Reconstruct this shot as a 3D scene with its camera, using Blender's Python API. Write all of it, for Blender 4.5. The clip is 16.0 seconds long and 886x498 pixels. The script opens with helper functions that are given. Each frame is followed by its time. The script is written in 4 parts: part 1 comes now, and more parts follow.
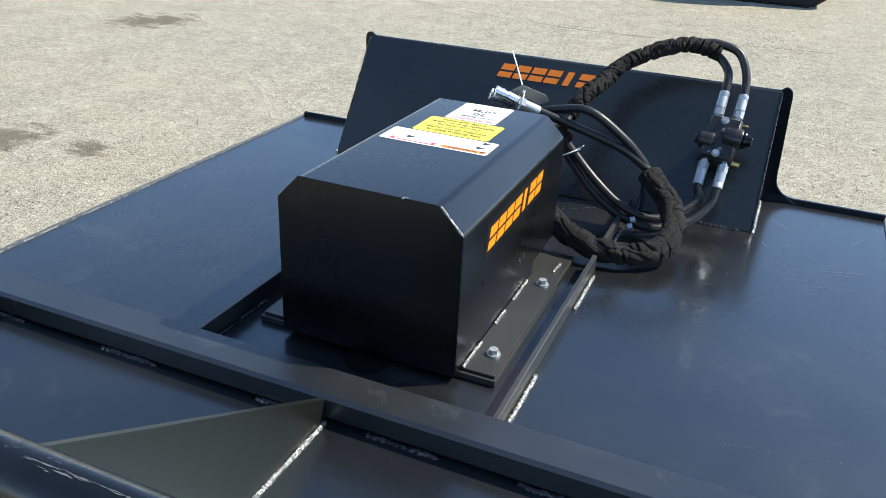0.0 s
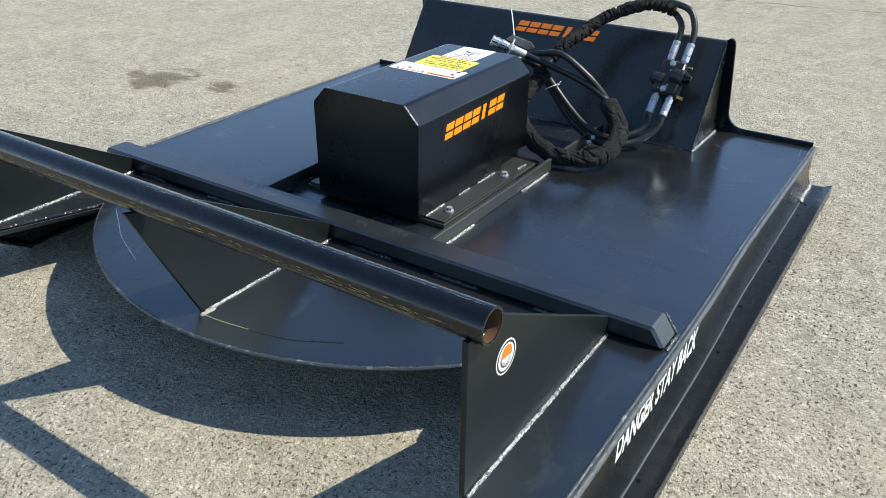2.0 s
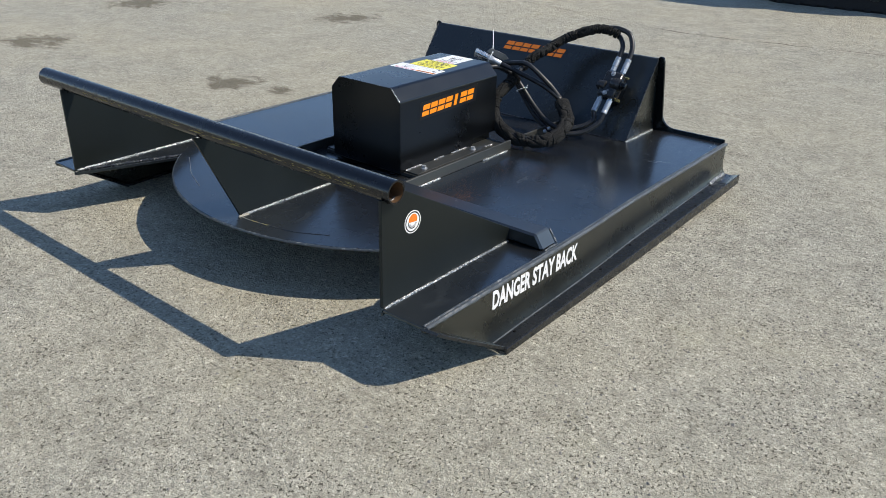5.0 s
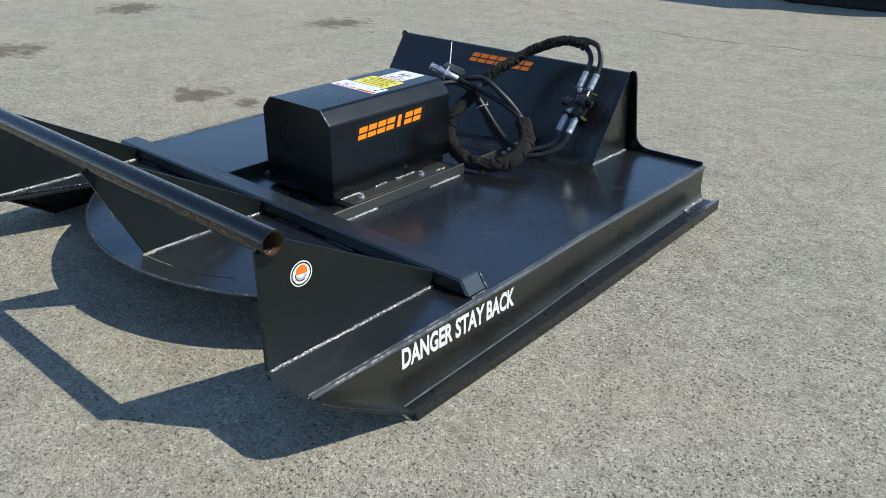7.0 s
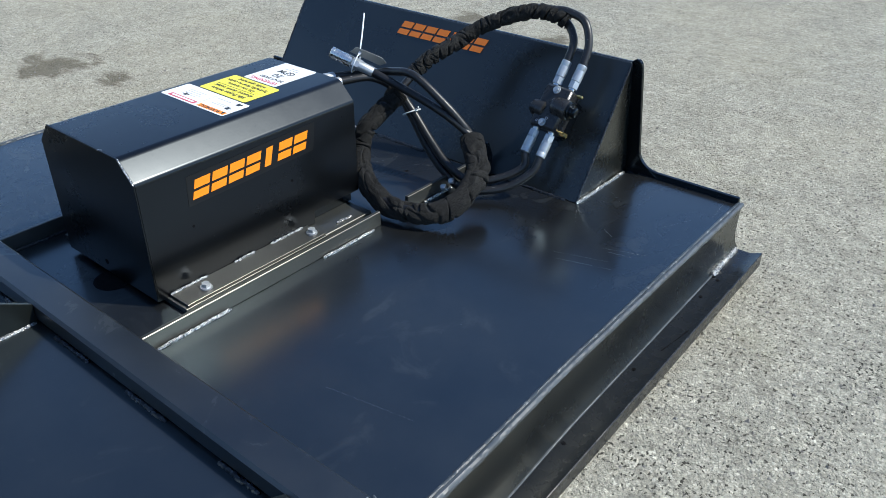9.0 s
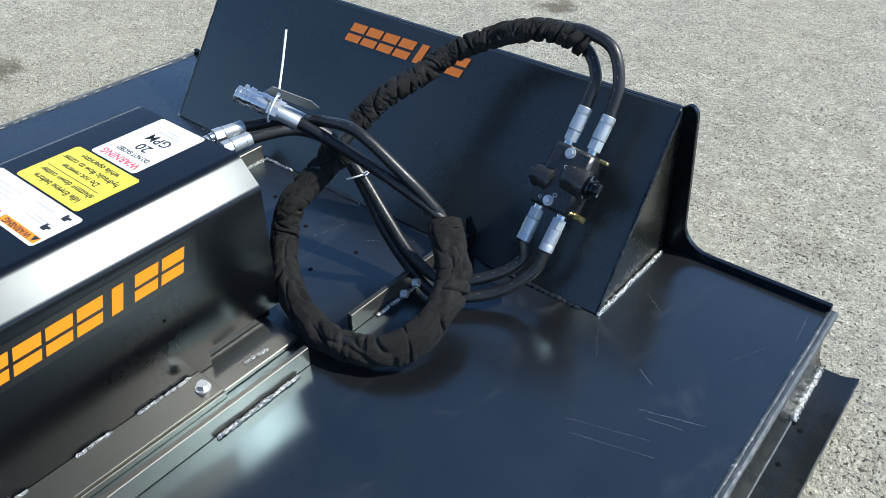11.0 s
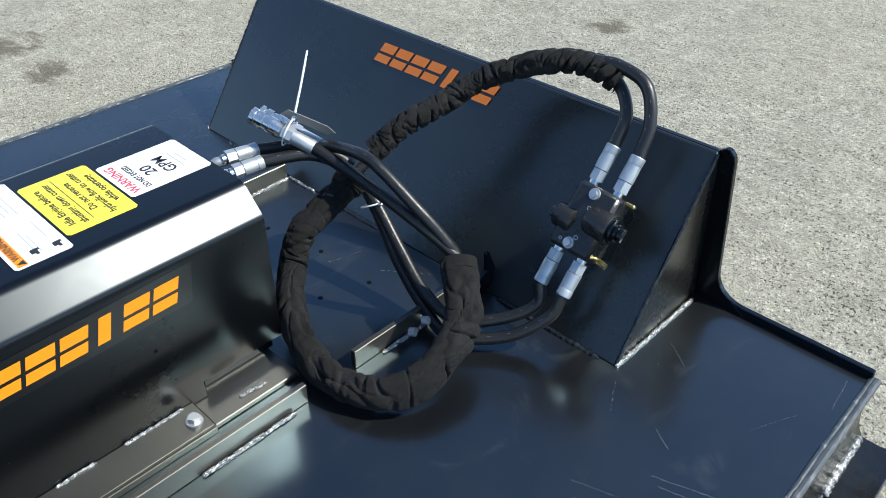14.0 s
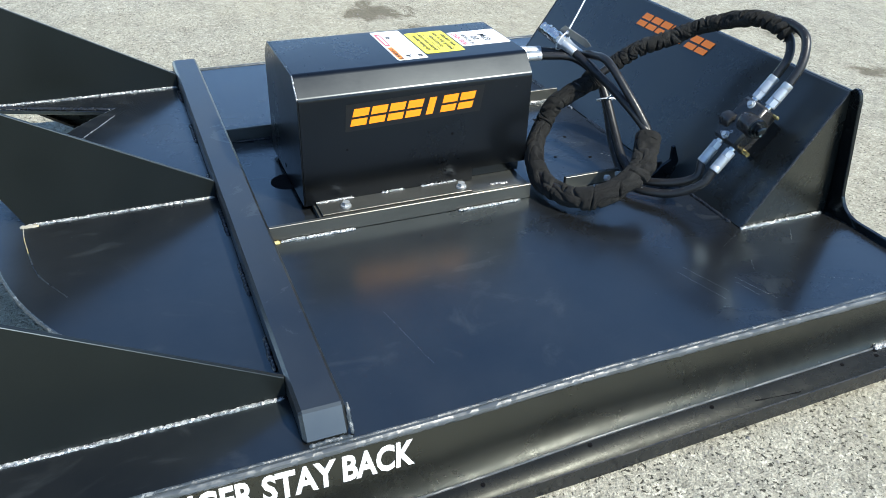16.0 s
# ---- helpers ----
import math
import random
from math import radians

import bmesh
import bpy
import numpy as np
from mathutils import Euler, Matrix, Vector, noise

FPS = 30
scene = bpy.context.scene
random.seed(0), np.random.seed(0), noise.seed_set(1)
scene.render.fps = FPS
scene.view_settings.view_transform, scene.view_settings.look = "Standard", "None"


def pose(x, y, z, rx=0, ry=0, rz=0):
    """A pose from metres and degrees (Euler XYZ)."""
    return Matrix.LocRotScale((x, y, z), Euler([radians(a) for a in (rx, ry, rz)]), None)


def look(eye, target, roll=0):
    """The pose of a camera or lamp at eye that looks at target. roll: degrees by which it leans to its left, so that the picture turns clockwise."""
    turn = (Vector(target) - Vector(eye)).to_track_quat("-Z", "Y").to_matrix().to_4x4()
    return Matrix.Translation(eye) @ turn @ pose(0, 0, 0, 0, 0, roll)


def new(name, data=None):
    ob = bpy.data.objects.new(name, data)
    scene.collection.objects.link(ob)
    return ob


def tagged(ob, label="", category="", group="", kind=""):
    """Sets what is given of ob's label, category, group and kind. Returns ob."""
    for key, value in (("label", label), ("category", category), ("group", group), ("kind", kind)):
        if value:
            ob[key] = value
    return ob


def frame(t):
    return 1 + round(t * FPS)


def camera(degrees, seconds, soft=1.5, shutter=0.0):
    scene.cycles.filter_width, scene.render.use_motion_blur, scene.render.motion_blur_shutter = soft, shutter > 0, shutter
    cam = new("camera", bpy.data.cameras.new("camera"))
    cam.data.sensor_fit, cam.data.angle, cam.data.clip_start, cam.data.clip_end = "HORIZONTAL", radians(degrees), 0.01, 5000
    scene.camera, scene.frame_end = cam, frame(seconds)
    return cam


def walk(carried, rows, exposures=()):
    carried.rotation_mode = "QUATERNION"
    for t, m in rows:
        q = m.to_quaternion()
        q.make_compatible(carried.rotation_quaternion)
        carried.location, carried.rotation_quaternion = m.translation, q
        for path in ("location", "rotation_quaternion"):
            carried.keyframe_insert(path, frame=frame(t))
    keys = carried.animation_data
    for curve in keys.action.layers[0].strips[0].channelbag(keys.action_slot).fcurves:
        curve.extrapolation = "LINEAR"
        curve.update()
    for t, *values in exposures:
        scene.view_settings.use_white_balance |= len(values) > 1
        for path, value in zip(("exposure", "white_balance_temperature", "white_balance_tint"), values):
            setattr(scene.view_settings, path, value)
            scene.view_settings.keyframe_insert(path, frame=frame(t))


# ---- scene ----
# ---- camera ----
cam = camera(58.3, 16.0, soft=0.6)
PATH = [
    (0, (0.555, -1.264, 0.959), (-0.124, 0.404, 0.089), 3.0),
    (0.5, (0.714, -1.403, 1.042), (-0.007, 0.222, 0.127), 2.9),
    (1, (0.913, -1.492, 1.063), (0.112, 0.074, 0.111), 2.2),
    (1.5, (1.075, -1.59, 1.079), (0.167, -0.089, 0.119), 1.3),
    (2, (1.234, -1.729, 1.101), (0.263, -0.261, 0.151), 0.5),
    (2.5, (1.412, -1.848, 1.134), (0.385, -0.408, 0.202), 0.9),
    (3, (1.616, -1.914, 1.144), (0.507, -0.517, 0.239), 1.3),
    (5.5, (1.98, -2.241, 1.187), (0.85, -0.836, 0.323), 1.2),
    (6, (1.988, -2.218, 1.19), (0.855, -0.828, 0.305), 0.9),
    (6.5, (2.01, -2.062, 1.185), (0.843, -0.698, 0.304), -0.3),
    (7, (2.016, -1.805, 1.188), (0.832, -0.449, 0.317), 0.4),
    (7.5, (1.871, -1.565, 1.174), (0.741, -0.17, 0.293), 1.4),
    (8, (1.69, -1.349, 1.178), (0.607, 0.047, 0.241), 1.0),
    (8.5, (1.547, -1.081, 1.15), (0.459, 0.266, 0.149), 0.5),
    (9, (1.431, -0.884, 1.111), (0.353, 0.442, 0.072), 0.4),
    (9.5, (1.261, -0.696, 1.099), (0.219, 0.642, 0.038), 0.6),
    (9.7, (1.204, -0.643, 1.1), (0.182, 0.692, 0.016), 0.8),
    (11.8, (0.955, -0.149, 1.077), (-0.023, 1.074, -0.167), 0.4),
    (12, (0.938, -0.14, 1.072), (-0.018, 1.092, -0.181), 0.8),
    (12.5, (0.909, -0.128, 1.072), (-0.012, 1.114, -0.197), 1.3),
    (13, (0.895, -0.125, 1.076), (-0.008, 1.124, -0.199), 1.7),
    (13.5, (0.911, -0.132, 1.078), (-0.034, 1.095, -0.187), 1.2),
    (14, (1.008, -0.177, 1.096), (-0.093, 0.995, -0.092), 0.5),
    (14.5, (1.168, -0.263, 1.095), (-0.139, 0.738, -0.041), 0.5),
    (15, (1.319, -0.39, 1.084), (-0.112, 0.493, 0.001), 0.8),
    (15.5, (1.543, -0.515, 1.093), (0.059, 0.276, 0.009), 1.6),
    (16, (1.772, -0.57, 1.096), (0.216, 0.1, 0.032), 1.9),
]
EXPOSURES = [(0.0, 1.03, 6850, 9), (1.0, 0.95, 6800, 9), (2.0, 0.80, 6700, 9), (3.0, 0.50, 6750, 11), (5.5, 0.40, 6600, 11), (7.0, 0.36, 6400, 9), (8.0, 0.38, 6250, 8), (9.5, 0.68, 6100, 8), (12.5, 0.80, 6300, 8), (14.5, 0.76, 6300, 7), (15.0, 0.74, 6300, 7), (16.0, 1.05, 6350, 6)]
walk(cam, [(t, look(eye, target, roll)) for t, eye, target, roll in PATH], EXPOSURES)

# ---- sky and sun ----
SUN = Vector((0.373, 0.239, 0.488)).normalized()
world = bpy.data.worlds.new("sky")
scene.world = world
world.use_nodes = True
wt = world.node_tree
wt.nodes.clear()
sky = wt.nodes.new("ShaderNodeTexSky")
sky.sky_type = "NISHITA"
sky.sun_disc = False
sky.sun_elevation = math.asin(SUN.z)
sky.sun_rotation = math.atan2(SUN.x, SUN.y)
back = wt.nodes.new("ShaderNodeBackground")
sky.ozone_density, sky.dust_density, sky.altitude = 1.8, 0.0, 2000.0
back.inputs["Strength"].default_value = 0.15
out = wt.nodes.new("ShaderNodeOutputWorld")
wt.links.new(sky.outputs[0], back.inputs[0])
wt.links.new(back.outputs[0], out.inputs[0])
lamp = bpy.data.lights.new("sun", "SUN")
lamp.energy, lamp.angle, lamp.color = 4.0, radians(0.53), (1.0, 0.94, 0.83)
sun = new("sun", lamp)
sun.matrix_world = look(SUN * 20, (0, 0, 0))

# ---- materials ----
class Mat:
    """A node material with a few shorthand makers."""

    def __init__(self, name, rough=0.5, metal=0.0, spec=0.5, color=(0.5, 0.5, 0.5)):
        self.m = bpy.data.materials.new(name)
        self.m.use_nodes = True
        self.t = self.m.node_tree
        self.b = self.t.nodes["Principled BSDF"]
        self.set("Roughness", rough)
        self.set("Metallic", metal)
        self.set("Specular IOR Level", spec)
        self.set("Base Color", (*color, 1))
        self.co = self.node("ShaderNodeTexCoord").outputs["Object"]

    def set(self, key, value):
        self.b.inputs[key].default_value = value

    def node(self, kind):
        return self.t.nodes.new(kind)

    def link(self, a, b):
        self.t.links.new(a, b)

    def noise(self, scale, detail=4.0, rough=0.55, stretch=None, distort=0.0):
        n = self.node("ShaderNodeTexNoise")
        n.inputs["Scale"].default_value, n.inputs["Detail"].default_value = scale, detail
        n.inputs["Roughness"].default_value, n.inputs["Distortion"].default_value = rough, distort
        if stretch:
            mp = self.node("ShaderNodeMapping")
            mp.inputs["Scale"].default_value = stretch
            self.link(self.co, mp.inputs[0])
            self.link(mp.outputs[0], n.inputs["Vector"])
        else:
            self.link(self.co, n.inputs["Vector"])
        return n.outputs["Fac"]

    def cells(self, scale, feature="F1", output="Distance", randomness=1.0):
        n = self.node("ShaderNodeTexVoronoi")
        n.feature = feature
        n.inputs["Scale"].default_value, n.inputs["Randomness"].default_value = scale, randomness
        self.link(self.co, n.inputs["Vector"])
        return n.outputs[output]

    def ramp(self, fac, stops):
        n = self.node("ShaderNodeValToRGB")
        e = n.color_ramp.elements
        while len(e) < len(stops):
            e.new(0.5)
        for el, (at, c) in zip(e, stops):
            el.position = at
            el.color = (*c, 1) if isinstance(c, tuple) else (c, c, c, 1)
        self.link(fac, n.inputs[0])
        return n.outputs[0]

    def mix(self, fac, a, b, kind="MIX"):
        n = self.node("ShaderNodeMix")
        n.data_type, n.blend_type = "RGBA", kind
        for k, v in ((0, fac), (6, a), (7, b)):
            sock = n.inputs[k]
            if isinstance(v, (int, float)):
                sock.default_value = v if k == 0 else (v, v, v, 1)
            elif isinstance(v, tuple):
                sock.default_value = (*v, 1)
            else:
                self.link(v, sock)
        return n.outputs[2]

    def math(self, op, a, b):
        n = self.node("ShaderNodeMath")
        n.operation = op
        for sock, v in zip(n.inputs, (a, b)):
            if isinstance(v, (int, float)):
                sock.default_value = v
            else:
                self.link(v, sock)
        return n.outputs[0]

    def bump(self, height, strength, distance=0.002):
        n = self.node("ShaderNodeBump")
        n.inputs["Strength"].default_value, n.inputs["Distance"].default_value = strength, distance
        self.link(height, n.inputs["Height"])
        self.link(n.outputs[0], self.b.inputs["Normal"])

    def to(self, key, socket):
        self.link(socket, self.b.inputs[key])


def paint(name, base, rough, dust, spec, smudge=0.0, coat=0.0, gloss=0.15, ior=1.5, tint=(0.66, 0.84, 1.0)):
    """Gloss machine paint: a soft waviness, a thin dusty film, fine scratches and a clear top layer."""
    m = Mat(name, rough, spec=spec)
    m.set("Coat Weight", coat)
    m.set("Coat IOR", ior)
    m.set("Specular Tint", (*tint, 1))
    cloud = m.noise(3.5, 6, 0.6)
    fine = m.noise(90, 3, 0.6)
    scratch = m.noise(14, 8, 0.75, (1, 14, 6), 0.6)
    film = m.mix(m.ramp(cloud, [(0.40, 0.25 * dust), (0.78, dust)]), base, (0.105, 0.108, 0.100))
    marks = m.mix(m.ramp(scratch, [(0.72, 0.0), (0.80, dust * 1.2)]), film, (0.16, 0.165, 0.17))
    smear = m.noise(7, 7, 0.62, (1.0, 0.7, 1.0), 1.6)
    marks = m.mix(m.ramp(smear, [(0.58, 0.0), (0.76, smudge)]), marks, (0.17, 0.195, 0.20))
    specks = m.ramp(m.cells(46), [(0.030, 0.55), (0.055, 0.0)])
    few = m.ramp(m.noise(5, 3), [(0.56, 0.0), (0.66, 1.0)])
    marks = m.mix(m.math("MULTIPLY", specks, few), marks, (0.14, 0.15, 0.15))
    m.to("Base Color", marks)
    m.to("Roughness", m.math("ADD", m.ramp(cloud, [(0.3, rough - 0.05), (0.75, rough + 0.07)]), m.math("MULTIPLY", fine, 0.05)))
    m.to("Coat Roughness", m.math("ADD", m.ramp(smear, [(0.35, gloss - 0.03), (0.75, gloss + 0.07)]), m.math("MULTIPLY", fine, 0.03)))
    m.bump(m.math("ADD", m.math("MULTIPLY", m.noise(7, 2), 1.0), m.math("MULTIPLY", fine, 0.02)), 0.07, 0.003)
    return m.m


BLACK = paint("black_paint", (0.0014, 0.0020, 0.0032), 0.17, 0.10, 1.0, 0.09, 0.45, 0.42, 1.5, (0.58, 0.85, 0.98))
COVER = paint("cover_paint", (0.0006, 0.0008, 0.0013), 0.27, 0.010, 0.38, 0.0, 0.24, 0.13, 1.5, (0.82, 0.92, 1.0))
PLATE = paint("plate_paint", (0.0008, 0.0010, 0.0013), 0.22, 0.02, 0.48)
GUSSET = paint("gusset_paint", (0.0066, 0.0080, 0.0070), 0.34, 0.03, 0.36)
FACE = paint("face_paint", (0.0066, 0.0080, 0.0088), 0.26, 0.07, 0.75, 0.0, 0.0, 0.15, 1.5, (0.85, 0.97, 1.0))
SKIRT = paint("skirt_paint", (0.0050, 0.0054, 0.0046), 0.24, 0.05, 1.0, 0.0, 0.0, 0.15, 1.5, (0.95, 1.0, 0.92))
FLOOR_PLATE = paint("rail_paint", (0.0170, 0.0180, 0.0160), 0.30, 0.22, 1.0, 0.0, 0.0, 0.15, 1.5, (1.0, 0.98, 0.92))
BAR = paint("bar_paint", (0.0030, 0.0036, 0.0046), 0.36, 0.17, 0.85, 0.14, 0.4, 0.22)


def worn(name, base, wear, at, rough, fine=11):
    """Paint rubbed through in places to what lies under it."""
    m = Mat(name, rough)
    n = m.noise(fine, 7, 0.7)
    m.to("Base Color", m.mix(m.ramp(n, [(at, 0.0), (at + 0.05, 0.9)]), base, wear))
    m.to("Roughness", m.ramp(m.noise(30), [(0.3, rough - 0.08), (0.7, rough + 0.12)]))
    m.bump(m.noise(60 if fine < 20 else 190, 4), 0.2 if fine < 20 else 0.55, 0.002)
    return m.m


SHOE = worn("shoe_paint", (0.009, 0.0105, 0.012), (0.09, 0.088, 0.08), 0.68, 0.25)
TUBE = worn("tube_paint", (0.003, 0.004, 0.006), (0.10, 0.08, 0.05), 0.72, 0.20)


def weld():
    """Bare weld metal: bright ripples, grey scale and dark undercuts."""
    m = Mat("weld_metal", 0.30, 0.75)
    n = m.noise(210, 5, 0.7)
    m.to("Base Color", m.ramp(n, [(0.30, (0.03, 0.031, 0.033)), (0.46, (0.26, 0.265, 0.265)), (0.66, (0.62, 0.63, 0.62))]))
    m.to("Roughness", m.ramp(m.noise(120, 3), [(0.3, 0.20), (0.7, 0.45)]))
    m.bump(m.noise(330, 4, 0.7), 0.9, 0.002)
    return m.m


WELD = weld()
EDGE_WELD = worn("edge_weld_paint", (0.040, 0.050, 0.058), (0.20, 0.215, 0.22), 0.57, 0.36, 70)
WELD_DARK = worn("painted_weld", (0.012, 0.014, 0.018), (0.13, 0.135, 0.135), 0.66, 0.28)
WELD_RUST = worn("rusty_weld", (0.40, 0.33, 0.13), (0.28, 0.27, 0.24), 0.50, 0.55)


def plain(name, color, rough=0.5, metal=0.0, spec=0.5, grain=120, depth=0.15, vary=0.25):
    m = Mat(name, rough, metal, spec)
    dark = tuple(c * (1 - vary) for c in color)
    m.to("Base Color", m.mix(m.noise(grain / 4, 5), dark, color))
    m.to("Roughness", m.ramp(m.noise(grain / 2, 3), [(0.3, max(rough - 0.07, 0.03)), (0.7, rough + 0.07)]))
    m.bump(m.noise(grain, 3), depth, 0.001)
    return m.m


EDGE = plain("ground_edge_paint", (0.075, 0.086, 0.094), 0.40, 0, 0.5, 160, 0.3, 0.35)
SCRATCHED = plain("scratched_paint", (0.17, 0.185, 0.19), 0.5)
RUBBER = plain("hose_rubber", (0.012, 0.012, 0.0125), 0.40, 0, 0.5, 300, 0.2)
PRINT = plain("hose_print", (0.22, 0.22, 0.21), 0.6)
ZINC = plain("zinc_plate", (0.50, 0.53, 0.55), 0.42, 0.65, 0.5, 200, 0.15, 0.2)
CHROME = plain("bright_steel", (0.66, 0.67, 0.66), 0.26, 1.0, 0.5, 160, 0.06, 0.12)
BRASS = plain("yellow_zinc", (0.55, 0.45, 0.18), 0.3, 0.9)
CAST = plain("cast_iron_paint", (0.020, 0.020, 0.020), 0.3, 0, 0.5, 140, 0.5)
RUST = plain("rusty_edge", (0.12, 0.065, 0.03), 0.7, 0, 0.3, 200, 0.5, 0.5)
WHITE = plain("white_vinyl", (0.78, 0.78, 0.77), 0.35, vary=0.06, depth=0.03)
YELLOW = plain("yellow_vinyl", (0.80, 0.72, 0.06), 0.4, vary=0.06, depth=0.03)
ORANGE = plain("orange_vinyl", (0.80, 0.20, 0.015), 0.38, vary=0.08, depth=0.03)
AMBER = plain("amber_vinyl", (0.95, 0.27, 0.004), 0.38, vary=0.08, depth=0.03)
RED = plain("red_ink", (0.55, 0.06, 0.10), 0.45, vary=0.1, depth=0.03)
INK = plain("black_ink", (0.02, 0.02, 0.02), 0.45, vary=0.1, depth=0.03)
GREY_INK = plain("grey_ink", (0.42, 0.42, 0.43), 0.45, vary=0.1, depth=0.03)
NYLON = plain("white_nylon", (0.75, 0.76, 0.76), 0.4, vary=0.08)
PAPER = plain("grey_card", (0.24, 0.24, 0.23), 0.6, vary=0.15)
BLACK_VINYL = plain("black_vinyl", (0.003, 0.003, 0.0032), 0.35, vary=0.1, depth=0.03)
HOLE = plain("dark_hole", (0.004, 0.004, 0.005), 0.9, 0, 0.1)
TYRE = plain("tyre_rubber", (0.016, 0.016, 0.017), 0.75, 0, 0.3, 60, 0.4)
GREEN = plain("green_paint", (0.02, 0.09, 0.02), 0.35)


def fabric():
    m = Mat("sleeve_fabric", 0.82, spec=0.25)
    weave = m.node("ShaderNodeTexWave")
    weave.bands_direction = "DIAGONAL"
    weave.inputs["Scale"].default_value, weave.inputs["Distortion"].default_value = 420, 1.5
    m.link(m.co, weave.inputs["Vector"])
    soft = m.noise(25, 5)
    m.to("Base Color", m.mix(m.ramp(soft, [(0.35, 0.0), (0.75, 1.0)]), (0.0050, 0.0051, 0.0048), (0.0150, 0.0151, 0.0140)))
    m.set("Sheen Weight", 0.02)
    m.bump(m.math("ADD", m.math("MULTIPLY", weave.outputs["Fac"], 0.45), m.math("MULTIPLY", soft, 3.0)), 0.75, 0.0014)
    return m.m


FABRIC = fabric()


STAINS = ((-2.02, 0.62, 0.34), (-1.62, 0.70, 0.20), (-3.95, 0.42, 0.50), (-1.09, 2.39, 0.22), (-0.52, 2.37, 0.18), (-3.1, 2.7, 0.5), (-5.0, 1.9, 0.6))


def asphalt():
    """Old pale asphalt: fine chippings, dark pits, worn warm patches and oil stains."""
    m = Mat("old_asphalt", 0.90, spec=0.2)
    sep, sep2 = m.node("ShaderNodeSeparateColor"), m.node("ShaderNodeSeparateColor")
    m.link(m.cells(160, output="Color"), sep.inputs[0])
    m.link(m.cells(340, output="Color"), sep2.inputs[0])
    stone = m.ramp(sep.outputs[0], [(0.0, (0.20, 0.19, 0.17)), (0.12, (0.29, 0.277, 0.245)), (0.5, (0.335, 0.318, 0.278)), (0.9, (0.40, 0.375, 0.322)), (1.0, (0.66, 0.63, 0.56))])
    grit = m.ramp(sep2.outputs[1], [(0.0, (0.11, 0.105, 0.095)), (0.25, (0.29, 0.276, 0.242)), (0.85, (0.40, 0.375, 0.322)), (1.0, (0.62, 0.59, 0.52))])
    base = m.mix(0.45, stone, grit)
    mottle = m.ramp(m.noise(46, 4, 0.7), [(0.34, 0.74), (0.50, 1.0), (0.64, 1.20)])
    base = m.mix(0.9, base, mottle, "MULTIPLY")
    clump = m.ramp(m.noise(17, 4, 0.65), [(0.36, 0.76), (0.62, 1.16)])
    base = m.mix(0.6, base, clump, "MULTIPLY")
    hollow = m.noise(120, 3, 0.6, (1.0, 0.75, 1.0))
    gather = m.math("MULTIPLY", m.math("SUBTRACT", m.noise(9, 4), 0.5), 0.22)
    pit_mask = m.ramp(m.math("ADD", hollow, gather), [(0.598, 0.0), (0.635, 0.94)])
    pits = m.mix(pit_mask, base, (0.040, 0.038, 0.034))
    big = m.ramp(m.noise(58, 5, 0.72, None, 0.2), [(0.65, 0.0), (0.70, 0.85)])
    bits = m.mix(big, pits, (0.035, 0.033, 0.030))
    pale = m.ramp(m.cells(62), [(0.10, 0.55), (0.20, 0.0)])
    bits = m.mix(pale, bits, (0.50, 0.475, 0.42))
    patch = m.noise(0.55, 5, 0.6)
    warm = m.mix(m.ramp(patch, [(0.40, 0.0), (0.66, 0.26)]), bits, (0.44, 0.385, 0.28))
    moss = m.mix(m.ramp(m.noise(2.1, 5, 0.7), [(0.60, 0.0), (0.74, 0.22)]), warm, (0.22, 0.21, 0.10))
    tone = m.mix(0.40, moss, m.ramp(m.noise(4, 7, 0.7), [(0.32, 0.55), (0.62, 1.0)]), "MULTIPLY")
    rag = m.noise(6.5, 8, 0.75, (0.7, 1.2, 1.0), 0.4)
    for x, y, r in STAINS:
        d = m.node("ShaderNodeVectorMath")
        d.operation = "DISTANCE"
        m.link(m.co, d.inputs[0])
        d.inputs[1].default_value = (x, y, 0)
        near = m.math("SUBTRACT", 1.0, m.math("DIVIDE", d.outputs["Value"], r))
        mask = m.ramp(m.math("ADD", m.math("MULTIPLY", near, 0.42), rag), [(0.70, 0.0), (0.82, 0.75)])
        tone = m.mix(m.math("MULTIPLY", mask, m.math("GREATER_THAN", near, 0.0)), tone, (0.085, 0.070, 0.048))
    m.to("Base Color", m.mix(1.0, tone, (1.16, 1.175, 1.095), "MULTIPLY"))
    m.bump(m.math("ADD", m.math("MULTIPLY", pit_mask, -1.0), m.math("ADD", m.math("MULTIPLY", big, -1.2), m.math("ADD", m.math("MULTIPLY", m.noise(300, 3), 0.8), m.math("MULTIPLY", m.noise(110, 3, 0.6), 1.6)))), 1.0, 0.006)
    return m.m


ASPHALT = asphalt()
STONE = plain("loose_chippings", (0.36, 0.34, 0.30), 0.85, 0, 0.3, 200, 0.5, 0.6)


# ---- mesh helpers ----


def thing(name, at, label, category, group="", kind=""):
    ob = new(name)
    ob.location = at
    ob.empty_display_size = 0.05
    ob["base"] = list(at)
    return tagged(ob, label, category, group, kind)


